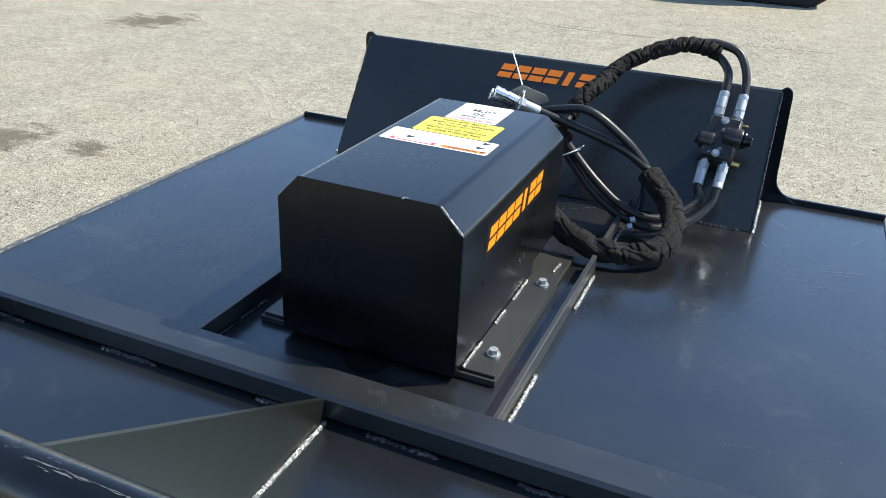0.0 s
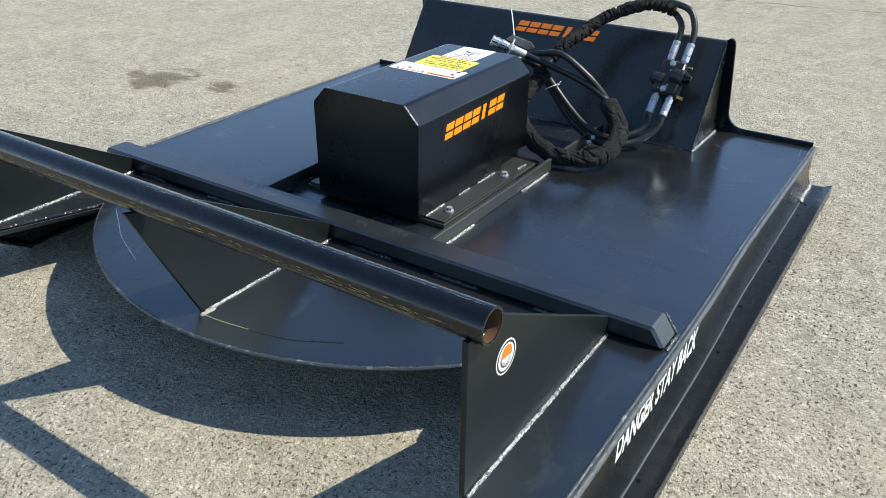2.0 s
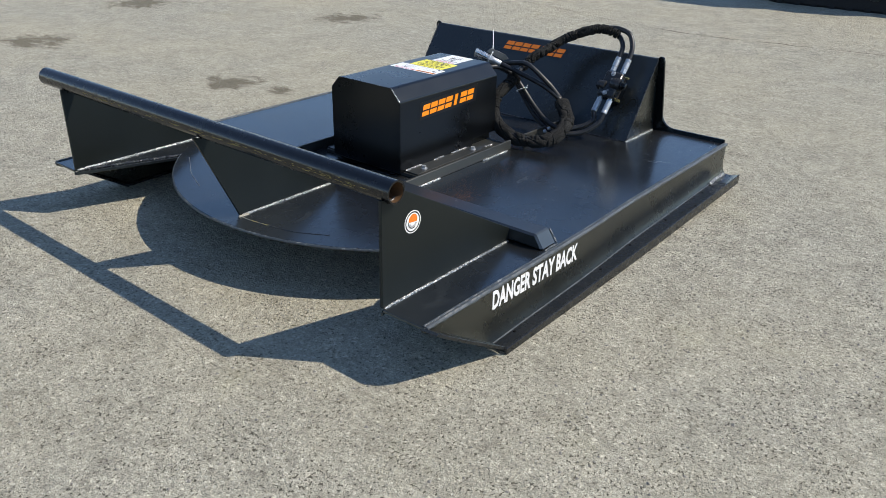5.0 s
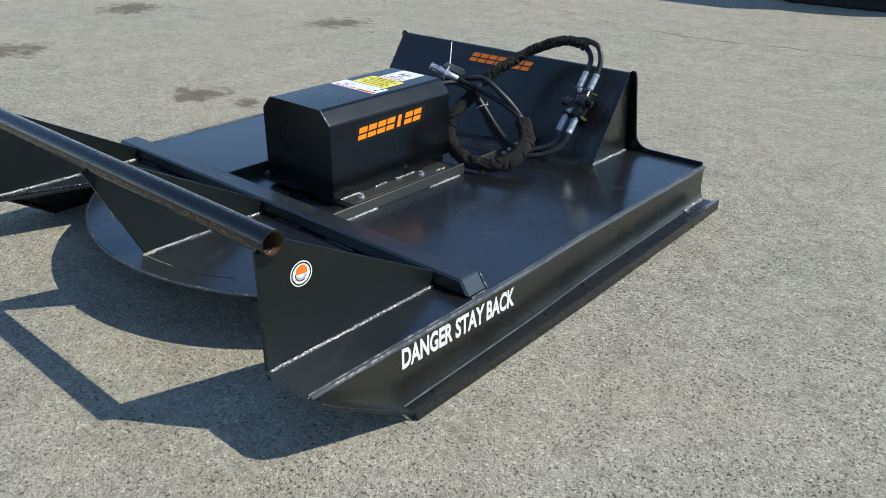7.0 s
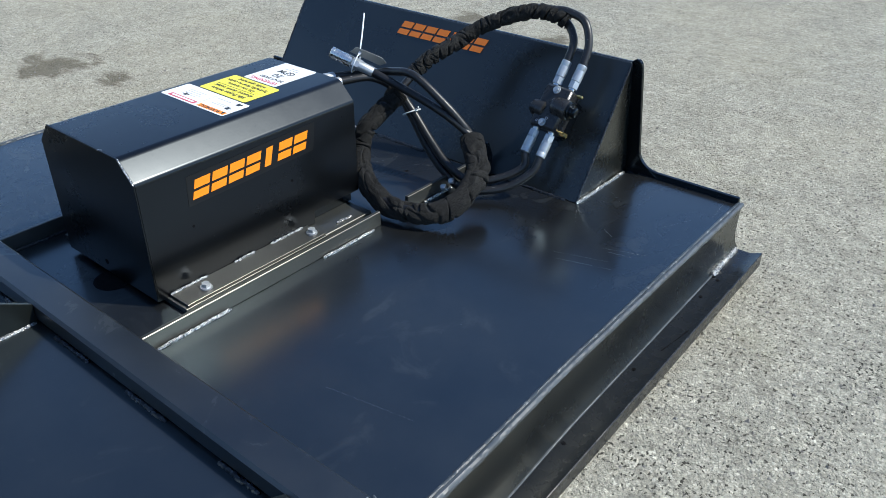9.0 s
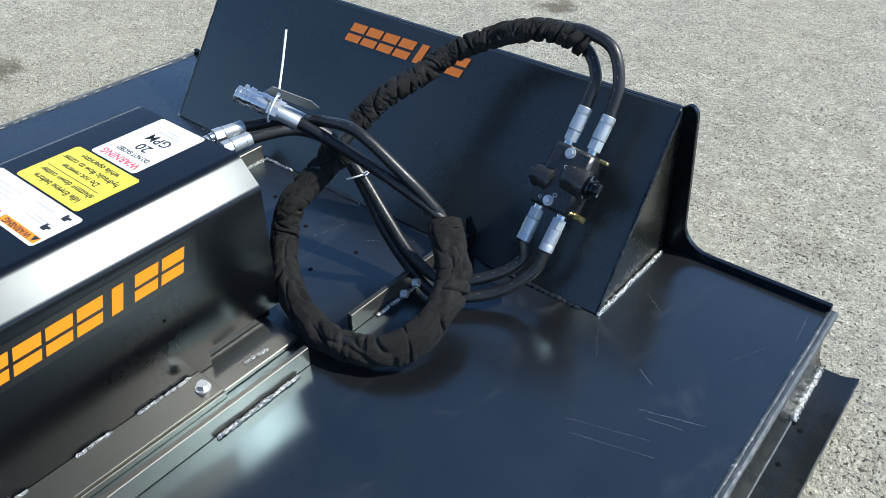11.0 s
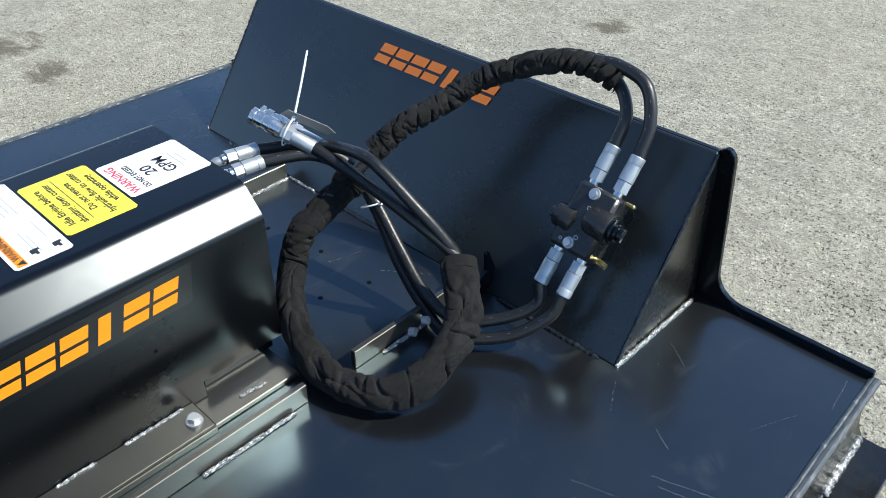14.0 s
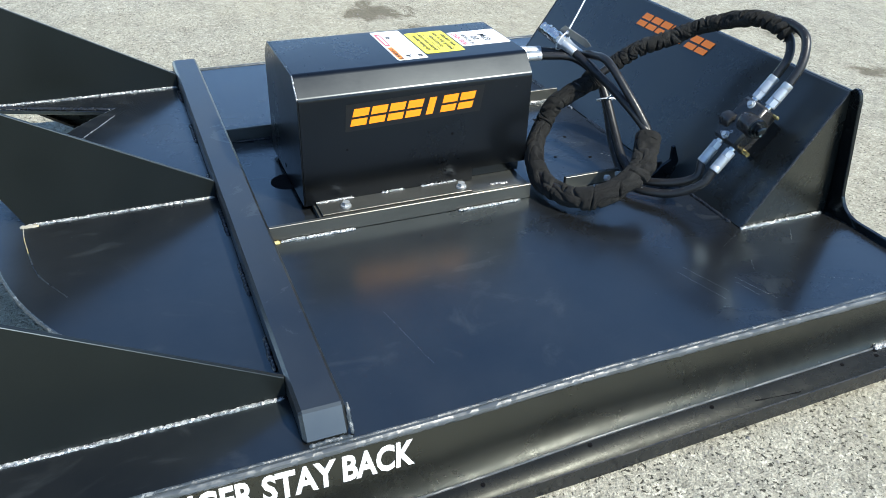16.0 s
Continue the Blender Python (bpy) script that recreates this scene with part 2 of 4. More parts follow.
def part(name, bm, material, parent=None, label="", smooth=False):
    """Links a bmesh, drawn in world metres, as one mesh object under a thing or a part."""
    ob = new(name, bpy.data.meshes.new(name))
    if parent is not None:
        root = parent
        while root.parent is not None:
            root = root.parent
        bm.transform(Matrix.Translation(-Vector(root.location)))
        ob.parent = parent
    bmesh.ops.recalc_face_normals(bm, faces=bm.faces)
    for f in bm.faces:
        f.smooth = smooth
    bm.to_mesh(ob.data)
    bm.free()
    if smooth:
        ob.data.set_sharp_from_angle(angle=radians(38))
    ob.data.materials.append(material)
    return tagged(ob, label) if label else ob


def bevel(bm, w, seg=1, angle=30):
    edges = [e for e in bm.edges if len(e.link_faces) == 2 and e.calc_face_angle(0) > radians(angle)]
    if w > 0 and edges:
        bmesh.ops.bevel(bm, geom=edges, offset=w, segments=seg, affect="EDGES", profile=0.5, clamp_overlap=True)
    return bm


def prism(points, axis, lo, hi, w=0.0015):
    """A plate: a closed outline in the plane across axis, thick from lo to hi along it."""
    put = {"x": lambda a, b, c: (c, a, b), "y": lambda a, b, c: (a, c, b), "z": lambda a, b, c: (a, b, c)}[axis]
    bm = bmesh.new()
    low = [bm.verts.new(put(a, b, lo)) for a, b in points]
    top = [bm.verts.new(put(a, b, hi)) for a, b in points]
    bm.faces.new(low[::-1])
    bm.faces.new(top)
    for i in range(len(points)):
        j = (i + 1) % len(points)
        bm.faces.new((low[i], low[j], top[j], top[i]))
    bmesh.ops.recalc_face_normals(bm, faces=bm.faces)
    return bevel(bm, w)


def box(x0, x1, y0, y1, z0, z1, w=0.0015):
    return prism([(x0, y0), (x1, y0), (x1, y1), (x0, y1)], "z", z0, z1, w)


def smooth_line(points, n=8):
    """Points along a smooth curve through the given ones."""
    p = [Vector(q) for q in points]
    p = [2 * p[0] - p[1], *p, 2 * p[-1] - p[-2]]
    line = []
    for a, b, c, d in zip(p, p[1:], p[2:], p[3:]):
        for i in range(n):
            t = i / n
            line.append(0.5 * (2 * b + (c - a) * t + (2 * a - 5 * b + 4 * c - d) * t * t + (3 * b - 3 * c + d - a) * t ** 3))
    return [*line, p[-2]]


def sweep(line, radius, sides=14, shape=None, cap=True):
    """A round thing along a line. radius: a number, or a function of (share of the way, angle)."""
    line = [Vector(q) for q in line]
    bm = bmesh.new()
    rings = []
    up = Vector((0, 0, 1))
    first = (line[1] - line[0]).normalized()
    side = first.cross(up)
    side = (side if side.length > 0.05 else first.cross(Vector((1, 0, 0)))).normalized()
    for i, p in enumerate(line):
        d = (line[min(i + 1, len(line) - 1)] - line[max(i - 1, 0)]).normalized()
        side = (side - d * side.dot(d)).normalized()
        nrm = side.cross(d)
        ring = []
        for k in range(sides):
            a = 2 * math.pi * k / sides
            r = radius(i / (len(line) - 1), a) if callable(radius) else radius
            ring.append(bm.verts.new(p + (side * math.cos(a) + nrm * math.sin(a)) * r))
        rings.append(ring)
    for u, v in zip(rings, rings[1:]):
        for k in range(sides):
            j = (k + 1) % sides
            bm.faces.new((u[k], u[j], v[j], v[k]))
    if cap:
        bm.faces.new(rings[0][::-1])
        bm.faces.new(rings[-1])
    return bm


def lathe(start, end, profile, sides=16):
    """A turned thing from start to end; profile: (share of the way, radius)."""
    a, b = Vector(start), Vector(end)
    d = (b - a).normalized()
    side = d.cross(Vector((0, 0, 1)))
    side = (side if side.length > 0.05 else d.cross(Vector((1, 0, 0)))).normalized()
    nrm = side.cross(d)
    bm = bmesh.new()
    rings = [[bm.verts.new(a.lerp(b, s) + (side * math.cos(2 * math.pi * k / sides) + nrm * math.sin(2 * math.pi * k / sides)) * r) for k in range(sides)] for s, r in profile]
    for u, v in zip(rings, rings[1:]):
        for k in range(sides):
            j = (k + 1) % sides
            bm.faces.new((u[k], u[j], v[j], v[k]))
    bm.faces.new(rings[0][::-1])
    bm.faces.new(rings[-1])
    return bm


def bead(a, b, r=0.005, seed=0):
    """A weld bead: an uneven rope with close ripples, sunk into its corner, from a to b."""
    r *= 0.86
    a, b = Vector(a) - Vector((0, 0, 0.38 * r)), Vector(b) - Vector((0, 0, 0.38 * r))
    n = max(8, int((b - a).length / 0.0024))
    line = [a.lerp(b, i / n) + Vector(noise.noise_vector((i * 0.16, seed, 3.1))) * r * 0.22 for i in range(n + 1)]

    def rad(s, ang):
        ripple = 0.13 * math.sin(s * n * 1.25 + 0.6 * math.cos(ang)) + 0.30 * noise.noise((s * n * 0.12, seed * 1.7, ang * 0.4)) + 0.22 * noise.noise((s * n * 0.55, seed + 4.0, ang * 1.1))
        end = min(1.0, s * n / 3.5 + 0.55, (1 - s) * n / 3.5 + 0.45)
        return r * (1 + ripple) * end
    return sweep(line, rad, 8)


def bead_path(points, r, seed=0):
    line = [Vector(p) for p in points]
    n = len(line)

    def rad(s, ang):
        return r * (1 + 0.15 * math.sin(s * n * 1.9) + 0.3 * noise.noise((s * n * 0.4, seed, ang * 0.4)))
    return sweep(line, rad, 7)


def merge(*bms):
    out_bm = bms[0]
    for other in bms[1:]:
        tmp = bpy.data.meshes.new("tmp")
        other.to_mesh(tmp)
        other.free()
        out_bm.from_mesh(tmp)
        bpy.data.meshes.remove(tmp)
    return out_bm


def hexagon(start, end, r):
    return bevel(lathe(start, end, [(0, r), (1, r)], 6), r * 0.08)


def letters(text, size, depth, m, width=1.0, bold=0.0):
    """Flat letters as a bmesh in the plane of the pose m, from its origin to the right."""
    cu = bpy.data.curves.new("text", "FONT")
    cu.body, cu.size, cu.extrude, cu.offset = text, size, depth, bold
    cu.resolution_u = 3
    ob = bpy.data.objects.new("text", cu)
    scene.collection.objects.link(ob)
    dg = bpy.context.evaluated_depsgraph_get()
    me = bpy.data.meshes.new_from_object(ob.evaluated_get(dg))
    bm = bmesh.new()
    bm.from_mesh(me)
    bpy.data.objects.remove(ob)
    bpy.data.curves.remove(cu)
    bpy.data.meshes.remove(me)
    bm.transform(m @ Matrix.Diagonal((width, 1, 1, 1)))
    return bm


def text_fit(text, m, length, height, depth=0.0003, bold=0.0):
    """Letters of the given cap height squeezed to the given length."""
    size = height / 0.69
    bm = letters(text, size, depth, Matrix.Identity(4), 1.0, bold)
    xs = [v.co.x for v in bm.verts]
    bm.transform(m @ Matrix.Diagonal((length / (max(xs) - min(xs)), 1, 1, 1)) @ Matrix.Translation((-min(xs), 0, 0)))
    return bm


def frame_of(origin, right, up):
    r, u = Vector(right).normalized(), Vector(up).normalized()
    n = r.cross(u)
    return Matrix.Translation(origin) @ Matrix((r, u, n)).transposed().to_4x4()


def flat(outline, m, depth=0.0006):
    """A thin flat shape in the plane of the pose m."""
    bm = prism(outline, "z", 0, depth, 0)
    bm.transform(m)
    return bm


def ring_points(cx, cy, r, n=28, a0=0, a1=360):
    return [(cx + r * math.cos(radians(a0 + (a1 - a0) * i / n)), cy + r * math.sin(radians(a0 + (a1 - a0) * i / n))) for i in range(n)]

# ---- ground ----
def ground_mesh():
    bm = bmesh.new()
    bmesh.ops.create_grid(bm, x_segments=8, y_segments=8, size=600)
    return bm


ground = tagged(part("ground", ground_mesh(), ASPHALT), "old pale grey asphalt yard with exposed chippings", "ground", kind="structure")

# ---- rotary brush cutter ----
MID, D, T = 0.011, 0.177, 0.008          # middle line, deck height, deck thickness
RIGHT, LEFT, REAR, FRONT = 0.907, -0.882, 0.962, -0.963
cutter = thing("brush_cutter", (MID, 0, 0), "black painted steel rotary brush cutter attachment resting on asphalt", "brush cutter")

def bow(y, sx=1):
    """The sunny side stands in a little along its rear half."""
    k = min(1.0, max(0.0, (y + 0.25) / 0.45))
    return 0.009 * k * k * (3 - 2 * k) if sx > 0 else 0.0


ARC_Y, ARC_R = -0.063, 0.830


def arc(a0, a1, n, r=ARC_R):
    return [(MID + r * math.sin(radians(a0 + (a1 - a0) * i / n)), ARC_Y - r * math.cos(radians(a0 + (a1 - a0) * i / n))) for i in range(n + 1)]


DECK_RIM = arc(-49.2, 49.2, 48)
deck_outline = [(LEFT, REAR), (LEFT, FRONT), (-0.748, FRONT), *DECK_RIM, (0.770, FRONT), (RIGHT, FRONT), *[(RIGHT - bow(0.05 * i), 0.05 * i) for i in range(-5, 5)], (RIGHT - 0.009, REAR)]
deck = part("deck", prism(deck_outline, "z", D - T, D, 0.0015), BLACK, cutter, "gloss black steel deck plate with scuffs")
part("rim_lip", bead_path([(x, y, D - 0.0045) for x, y in arc(-49.2, 49.2, 300)], 0.0042, 3), EDGE_WELD, deck, smooth=True)


def seam(points, r, seed):
    """A ground-smooth weld along an edge."""
    n = len(points)
    return sweep(points, lambda s, a: r * (1 + 0.18 * noise.noise((s * n * 0.05, seed, a * 0.3)) + 0.10 * noise.noise((s * n * 0.42, seed + 2.0, a * 0.8))), 9)


def shoe_z(y):
    """Height of the shoe's ledge: it climbs towards the rear."""
    return 0.009 + 0.0245 * (y + 0.70)


def ribbon(rows_of, close=True):
    """A solid skinned from rows of equal outlines."""
    bm = bmesh.new()
    rings = [[bm.verts.new(p) for p in row] for row in rows_of]
    n = len(rings[0])
    for u, v in zip(rings, rings[1:]):
        for k in range(n):
            j = (k + 1) % n
            bm.faces.new((u[k], u[j], v[j], v[k]))
    bm.faces.new(rings[0][::-1])
    bm.faces.new(rings[-1])
    bmesh.ops.recalc_face_normals(bm, faces=bm.faces)
    return bm


for sx, side, inner in ((1, RIGHT, 0.770), (-1, LEFT, -0.748)):
    # skirt with its slanted front and a foot that bends outwards
    rows_s = []
    ys = [FRONT, -0.90, -0.80, -0.69, -0.33, -0.2, -0.1, 0.0, 0.1, 0.2, 0.3, 0.4, 0.5, 0.6, 0.7, REAR]
    for y in ys:
        x = side - sx * bow(y, sx)
        k = min(1.0, (y - FRONT) / (-0.69 - FRONT))
        zb = (D - T - 0.006) * (1 - k) + (shoe_z(max(y, -0.69)) + 0.0005) * k
        top = D - T - 0.0005
        m1, m2 = zb + (top - zb) * 0.36, zb + (top - zb) * 0.14
        o = 0.014 * k
        rows_s.append([(x, y, top), (x, y, m1), (x + sx * o * 0.3, y, m2), (x + sx * o, y, zb), (x + sx * (o - 0.008), y, zb), (x + sx * (o * 0.3 - 0.008), y, m2), (x - sx * 0.008, y, m1), (x - sx * 0.008, y, top)])
    skirt = part("skirt", ribbon(rows_s), SKIRT, cutter, smooth=True)
    rows_s = []
    for y in (-0.70, -0.33, -0.2, -0.05, 0.1, 0.25, 0.4, 0.55, 0.7, 0.85, 0.960):
        x, z = side - sx * bow(y, sx), shoe_z(y)
        w = 0.069 + bow(y, sx)
        rows_s.append([(x - sx * 0.002, y, z - 0.006), (x - sx * 0.002, y, z), (x + sx * 0.046, y, z), (x + sx * 0.054, y, z + 0.002), (x + sx * (w - 0.004), y, z + 0.010), (x + sx * (w - 0.002), y, z + 0.011), (x + sx * w, y, z + 0.010), (x + sx * w, y, max(0.001, z - 0.026)), (x + sx * (w - 0.005), y, max(0.001, z - 0.026)), (x + sx * (w - 0.006), y, z - 0.003)])
    shoe = part("skid_shoe", ribbon(rows_s), SHOE, cutter, "worn grey-black steel skid shoe with an upturned lip", smooth=True)
    part("crease_weld", seam([(side + sx * (0.0145 - bow(-0.69 + i * 0.006, sx)), -0.69 + i * 0.006, shoe_z(-0.69 + i * 0.006) + 0.0005) for i in range(270)], 0.0026, 3 + sx), EDGE, shoe, smooth=True)
    part("paint_crack", sweep([(side + sx * (0.048 - bow(0.5, sx) + 0.006 * i), 0.46 + 0.03 * i + 0.004 * (i % 2), shoe_z(0.46 + 0.03 * i) + 0.0012 + 0.003 * max(0, i - 1)) for i in range(4)], 0.0012, 5), HOLE, shoe)
    x = side
    front = bmesh.new()
    rows_f = []
    for lift in (0.0, 0.009):
        row = []
        for k, o in ((0.0, -0.014), (0.0, 0.002), (0.06, 0.030), (0.16, 0.042), (0.5, 0.052), (1.0, 0.0625), (1.0, -0.014)):
            row.append(front.verts.new((x + sx * o, FRONT - 0.002 + 0.263 * k + lift * 0.5, (D - T) * (1 - k) + (0.003 + 0.012 * max(0.0, o) / 0.0625) * k + lift * 0.85)))
        rows_f.append(row)
    low_f, top_f = rows_f
    front.faces.new(low_f[::-1])
    front.faces.new(top_f)
    for i in range(7):
        j = (i + 1) % 7
        front.faces.new((low_f[i], low_f[j], top_f[j], top_f[i]))
    bmesh.ops.recalc_face_normals(front, faces=front.faces)
    part("front_flange", bevel(front, 0.001), SHOE, cutter)
    for i, (y, o) in enumerate(((-0.60, 0.025), (-0.33, 0.010), (-0.12, 0.030), (0.10, 0.026), (0.36, 0.008), (0.37, 0.030), (0.67, 0.008), (0.70, 0.030), (0.76, 0.012), (0.79, 0.034), (0.80, 0.020))):
        z = shoe_z(y) - 0.0002
        x = side - sx * bow(y, sx)
        part("bolt_hole", lathe((x + sx * o, y, z - 0.002), (x + sx * o, y, z + 0.0012), [(0, 0.0042), (1, 0.0042)], 12), HOLE, shoe)
    part("edge_weld", seam([(side + sx * (0.001 - bow(FRONT + 0.006 + i * 0.0038, sx)), FRONT + 0.006 + i * 0.0038, D - 0.004) for i in range(505)], 0.0068, 5 + sx), EDGE, skirt, smooth=True)
    part("edge_bead", seam([(side - sx * (0.007 + bow(FRONT + 0.006 + i * 0.0038, sx)), FRONT + 0.006 + i * 0.0038, D - 0.0008) for i in range(505)], 0.0042, 8 + sx), EDGE_WELD, skirt, smooth=True)
    x = side
    part("shoe_weld", bead((x + sx * 0.006, 0.80, shoe_z(0.80) + 0.005), (x + sx * 0.004, 0.955, shoe_z(0.955) + 0.005), 0.0085, 9), WELD, shoe, smooth=True)
    part("wing_lip", prism([(inner, FRONT), (inner - sx * 0.128, -0.612), (inner - sx * 0.134, -0.615), (inner - sx * 0.006, FRONT)], "z", D - 0.020, D - T - 0.0005, 0.001), BLACK, cutter)
    part("wing_weld", bead((inner - sx * 0.002, FRONT + 0.01, D - 0.002), (inner - sx * 0.126, -0.62, D - 0.002), 0.0055, 4), WELD_DARK, cutter, smooth=True)

# warning lettering on the sunny side skirt
words = []
for word, y0, y1 in (("DANGER", -0.680, -0.496), ("STAY", -0.485, -0.368), ("BACK", -0.358, -0.236)):
    words.append(text_fit(word, frame_of((RIGHT + 0.0006, y0, 0.107 - 0.025 * (y0 + 0.68)), (0, 1, -0.025), (0, -0.01, 1)), y1 - y0, 0.053, 0.0003, 0.0026))
lettering = merge(*words)
part("lettering", lettering, WHITE, cutter, "white warning lettering")

# cross bar in front of the motor
bar = part("cross_bar", prism([(-0.858, 0.222), (0.856, 0.222), (0.862, 0.219), (0.890, D + 0.0005), (-0.884, D + 0.0005), (-0.864, 0.219)], "y", -0.412, -0.337, 0.006), BAR, cutter, "black box section bar welded across the deck")
for i, (a, b) in enumerate(((-0.70, -0.60), (-0.42, -0.30), (-0.10, 0.02), (0.10, 0.22), (0.34, 0.46), (0.60, 0.70))):
    part("bar_weld", bead((a, -0.415, D + 0.002), (b, -0.415, D + 0.002), 0.006, i), WELD_DARK, bar, smooth=True)
part("end_weld", bead((0.892, -0.405, D + 0.002), (0.893, -0.335, D + 0.002), 0.005, 2), EDGE_WELD, bar, smooth=True)
part("end_weld", bead((0.888, -0.334, D + 0.002), (0.858, -0.334, 0.220), 0.004, 3), EDGE_WELD, bar, smooth=True)

# push tube and its three gussets
TY, TZ, TR = -0.928, 0.487, 0.030
gx = (-0.742, 0.022, 0.763)
for i, x in enumerate(gx):
    tip = -0.826 if i == 1 else FRONT + 0.003
    low = [(-0.4125, D + 0.0005), (-0.4125, 0.218), (TY + 0.031, TZ - 0.003), (TY + 0.022, TZ - 0.022), (TY, TZ - TR - 0.0015), (-0.955, TZ - 0.018), (tip - (0.14 if i == 1 else 0.0), TZ - 0.018 - (0.004 if i == 1 else 0)), (tip, D + 0.0005)]
    if i == 1:
        low[5:7] = [(-0.950, TZ - TR + 0.003), (-0.962, TZ - TR + 0.006)]
    g = part("gusset", prism(low, "x", x - 0.005, x + 0.005, 0.001), GUSSET, cutter, "black triangular steel gusset plate")
    part("gusset_weld", bead((x + 0.0075, tip + 0.004, D + 0.002), (x + 0.0075, -0.416, D + 0.002), 0.0048, i), WELD, g, smooth=True)
    part("gusset_weld", bead((x - 0.0075, tip + 0.004, D + 0.002), (x - 0.0075, -0.416, D + 0.002), 0.0045, i + 7), WELD, g, smooth=True)
    part("gusset_tack", bead((x, -0.416, 0.218), (x, -0.414, D + 0.004), 0.005, i + 3), WELD_DARK, g, smooth=True)
part("rusty_tack", bead((0.034, -0.838, D + 0.002), (0.036, -0.80, D + 0.002), 0.006, 4), WELD_RUST, cutter, smooth=True)


def pipe(x0, x1, y, z, r, wall, sides=40):
    bm = bmesh.new()
    rings = []
    for x, rr in ((x0, r - wall), (x0, r), (x1, r), (x1, r - wall)):
        rings.append([bm.verts.new((x, y + rr * math.cos(2 * math.pi * k / sides), z + rr * math.sin(2 * math.pi * k / sides))) for k in range(sides)])
    for i in range(4):
        u, v = rings[i], rings[(i + 1) % 4]
        for k in range(sides):
            j = (k + 1) % sides
            bm.faces.new((u[k], u[j], v[j], v[k]))
    return bm


tube = part("push_tube", pipe(-0.886, 0.788, TY, TZ, TR, 0.0045), TUBE, cutter, "black round steel push tube with open ends", smooth=True)
part("tube_liner", pipe(0.71, 0.7865, TY, TZ, TR - 0.0046, 0.0008), RUST, tube, "bare rusty inside of the tube", smooth=True)
for x in gx:
    part("tube_weld", bead((x + 0.006, TY + 0.026, TZ - 0.018), (x + 0.006, TY - 0.012, TZ - TR + 0.002), 0.0045, 3), WELD_DARK, tube, smooth=True)



def tube_flecks(x0, x1, angle, n, size, seed, spread):
    """Small flecks lying on the tube, long along it: rub marks with highlight and reflection painted in."""
    rng = random.Random(seed)
    bm = bmesh.new()
    for _ in range(n):
        x, a = rng.uniform(x0, x1), radians(angle + rng.gauss(0, spread))
        l, w = size * rng.uniform(1.0, 7.0), size * rng.uniform(0.3, 0.9) / TR
        q = [(x - l, a), (x, a - w * 0.5), (x + l, a), (x, a + w * 0.5)]
        bm.faces.new([bm.verts.new((u, TY + (TR + 0.0004) * math.cos(b), TZ + (TR + 0.0004) * math.sin(b))) for u, b in q])
    return bm


PALE = plain("rubbed_metal_glint", (0.15, 0.16, 0.16), 0.4, 0.3)
OCHRE = plain("yellow_rub_reflection", (0.30, 0.24, 0.07), 0.6)
# scratched line along the top, its bright highlight painted in as pale flecks
part("scuff", tube_flecks(0.10, 0.77, 92, 240, 0.0012, 1, 1.3), PALE, tube, "pale scuffs along the top")
part("scuff", tube_flecks(0.07, 0.12, 97, 14, 0.0016, 2, 4.0), PALE, tube)
part("scuff", tube_flecks(-0.30, 0.10, 84, 16, 0.0009, 3, 3.0), PALE, tube)
# ochre flecks: yellow rub marks plus the ground's olive reflection, painted on
part("scuff", tube_flecks(-0.60, 0.72, 184, 120, 0.0024, 4, 5.0), OCHRE, tube, "yellow rub marks and painted ground reflection along the tube")
for ob in tube.children:
    if ob.name.startswith("scuff"):
        tagged(ob, kind="stuff")

# round maker's emblem on the gusset
EM = frame_of((0.7684, -0.848, 0.380), (0, 1, 0), (0, 0, 1))
emblem = part("emblem", flat(ring_points(0, 0, 0.0305), EM, 0.0005), WHITE, cutter, "round white emblem sticker with black rings and orange fill")
EM2 = frame_of((0.7690, -0.848, 0.380), (0, 1, 0), (0, 0, 1))


def ring_flat(r0, r1, m, depth, a0=0, a1=360, n=36):
    bm = bmesh.new()
    pts = []
    for i in range(n + 1):
        a = radians(a0 + (a1 - a0) * i / n)
        pts.append([bm.verts.new((r * math.cos(a), r * math.sin(a), depth)) for r in (r0, r1)])
    for u, v in zip(pts, pts[1:]):
        bm.faces.new((u[0], u[1], v[1], v[0]))
    bm.transform(m)
    return bm


part("emblem_ring", ring_flat(0.0240, 0.0278, EM2, 0), INK, emblem)
part("emblem_fill", flat(ring_points(0.001, 0.005, 0.0160, 20, -25, 205), EM2, 0.0004), ORANGE, emblem)
part("emblem_mark", ring_flat(0.010, 0.0165, EM2, 0.0002, 195, 340, 14), GREY_INK, emblem)
part("emblem_mark", ring_flat(0.0155, 0.0178, EM2, 0.0006, 170, 300, 14), INK, emblem)

# rear mounting plate: low lip, high tower with rounded inner corners
lip, top = 0.192, 0.482
side_out = []
for i in range(7):
    a = radians(90 * i / 6)
    side_out.append((0.667 - 0.055 * math.sin(a), lip + 0.055 - 0.055 * math.cos(a)))
rp = [(0.892, 0.02), (0.892, lip), *side_out, (0.6085, 0.34), (0.603, top - 0.010), (0.600, top + 0.002), (0.593, top + 0.010), (0.584, top + 0.011), (0.572, top + 0.002)]
rp_left = [(-a - 0.020 if abs(a) < 0.7 else -a + 0.016, b) for a, b in rp][::-1]
rear_bm = prism([*rp, *rp_left], "y", 0.950, 0.961, 0.0015)
for v in rear_bm.verts:
    v.co.y -= max(0.0, v.co.z - 0.19) * 0.125
rear = part("rear_plate", rear_bm, PLATE, cutter, "black rear plate with a low lip and a raised middle")
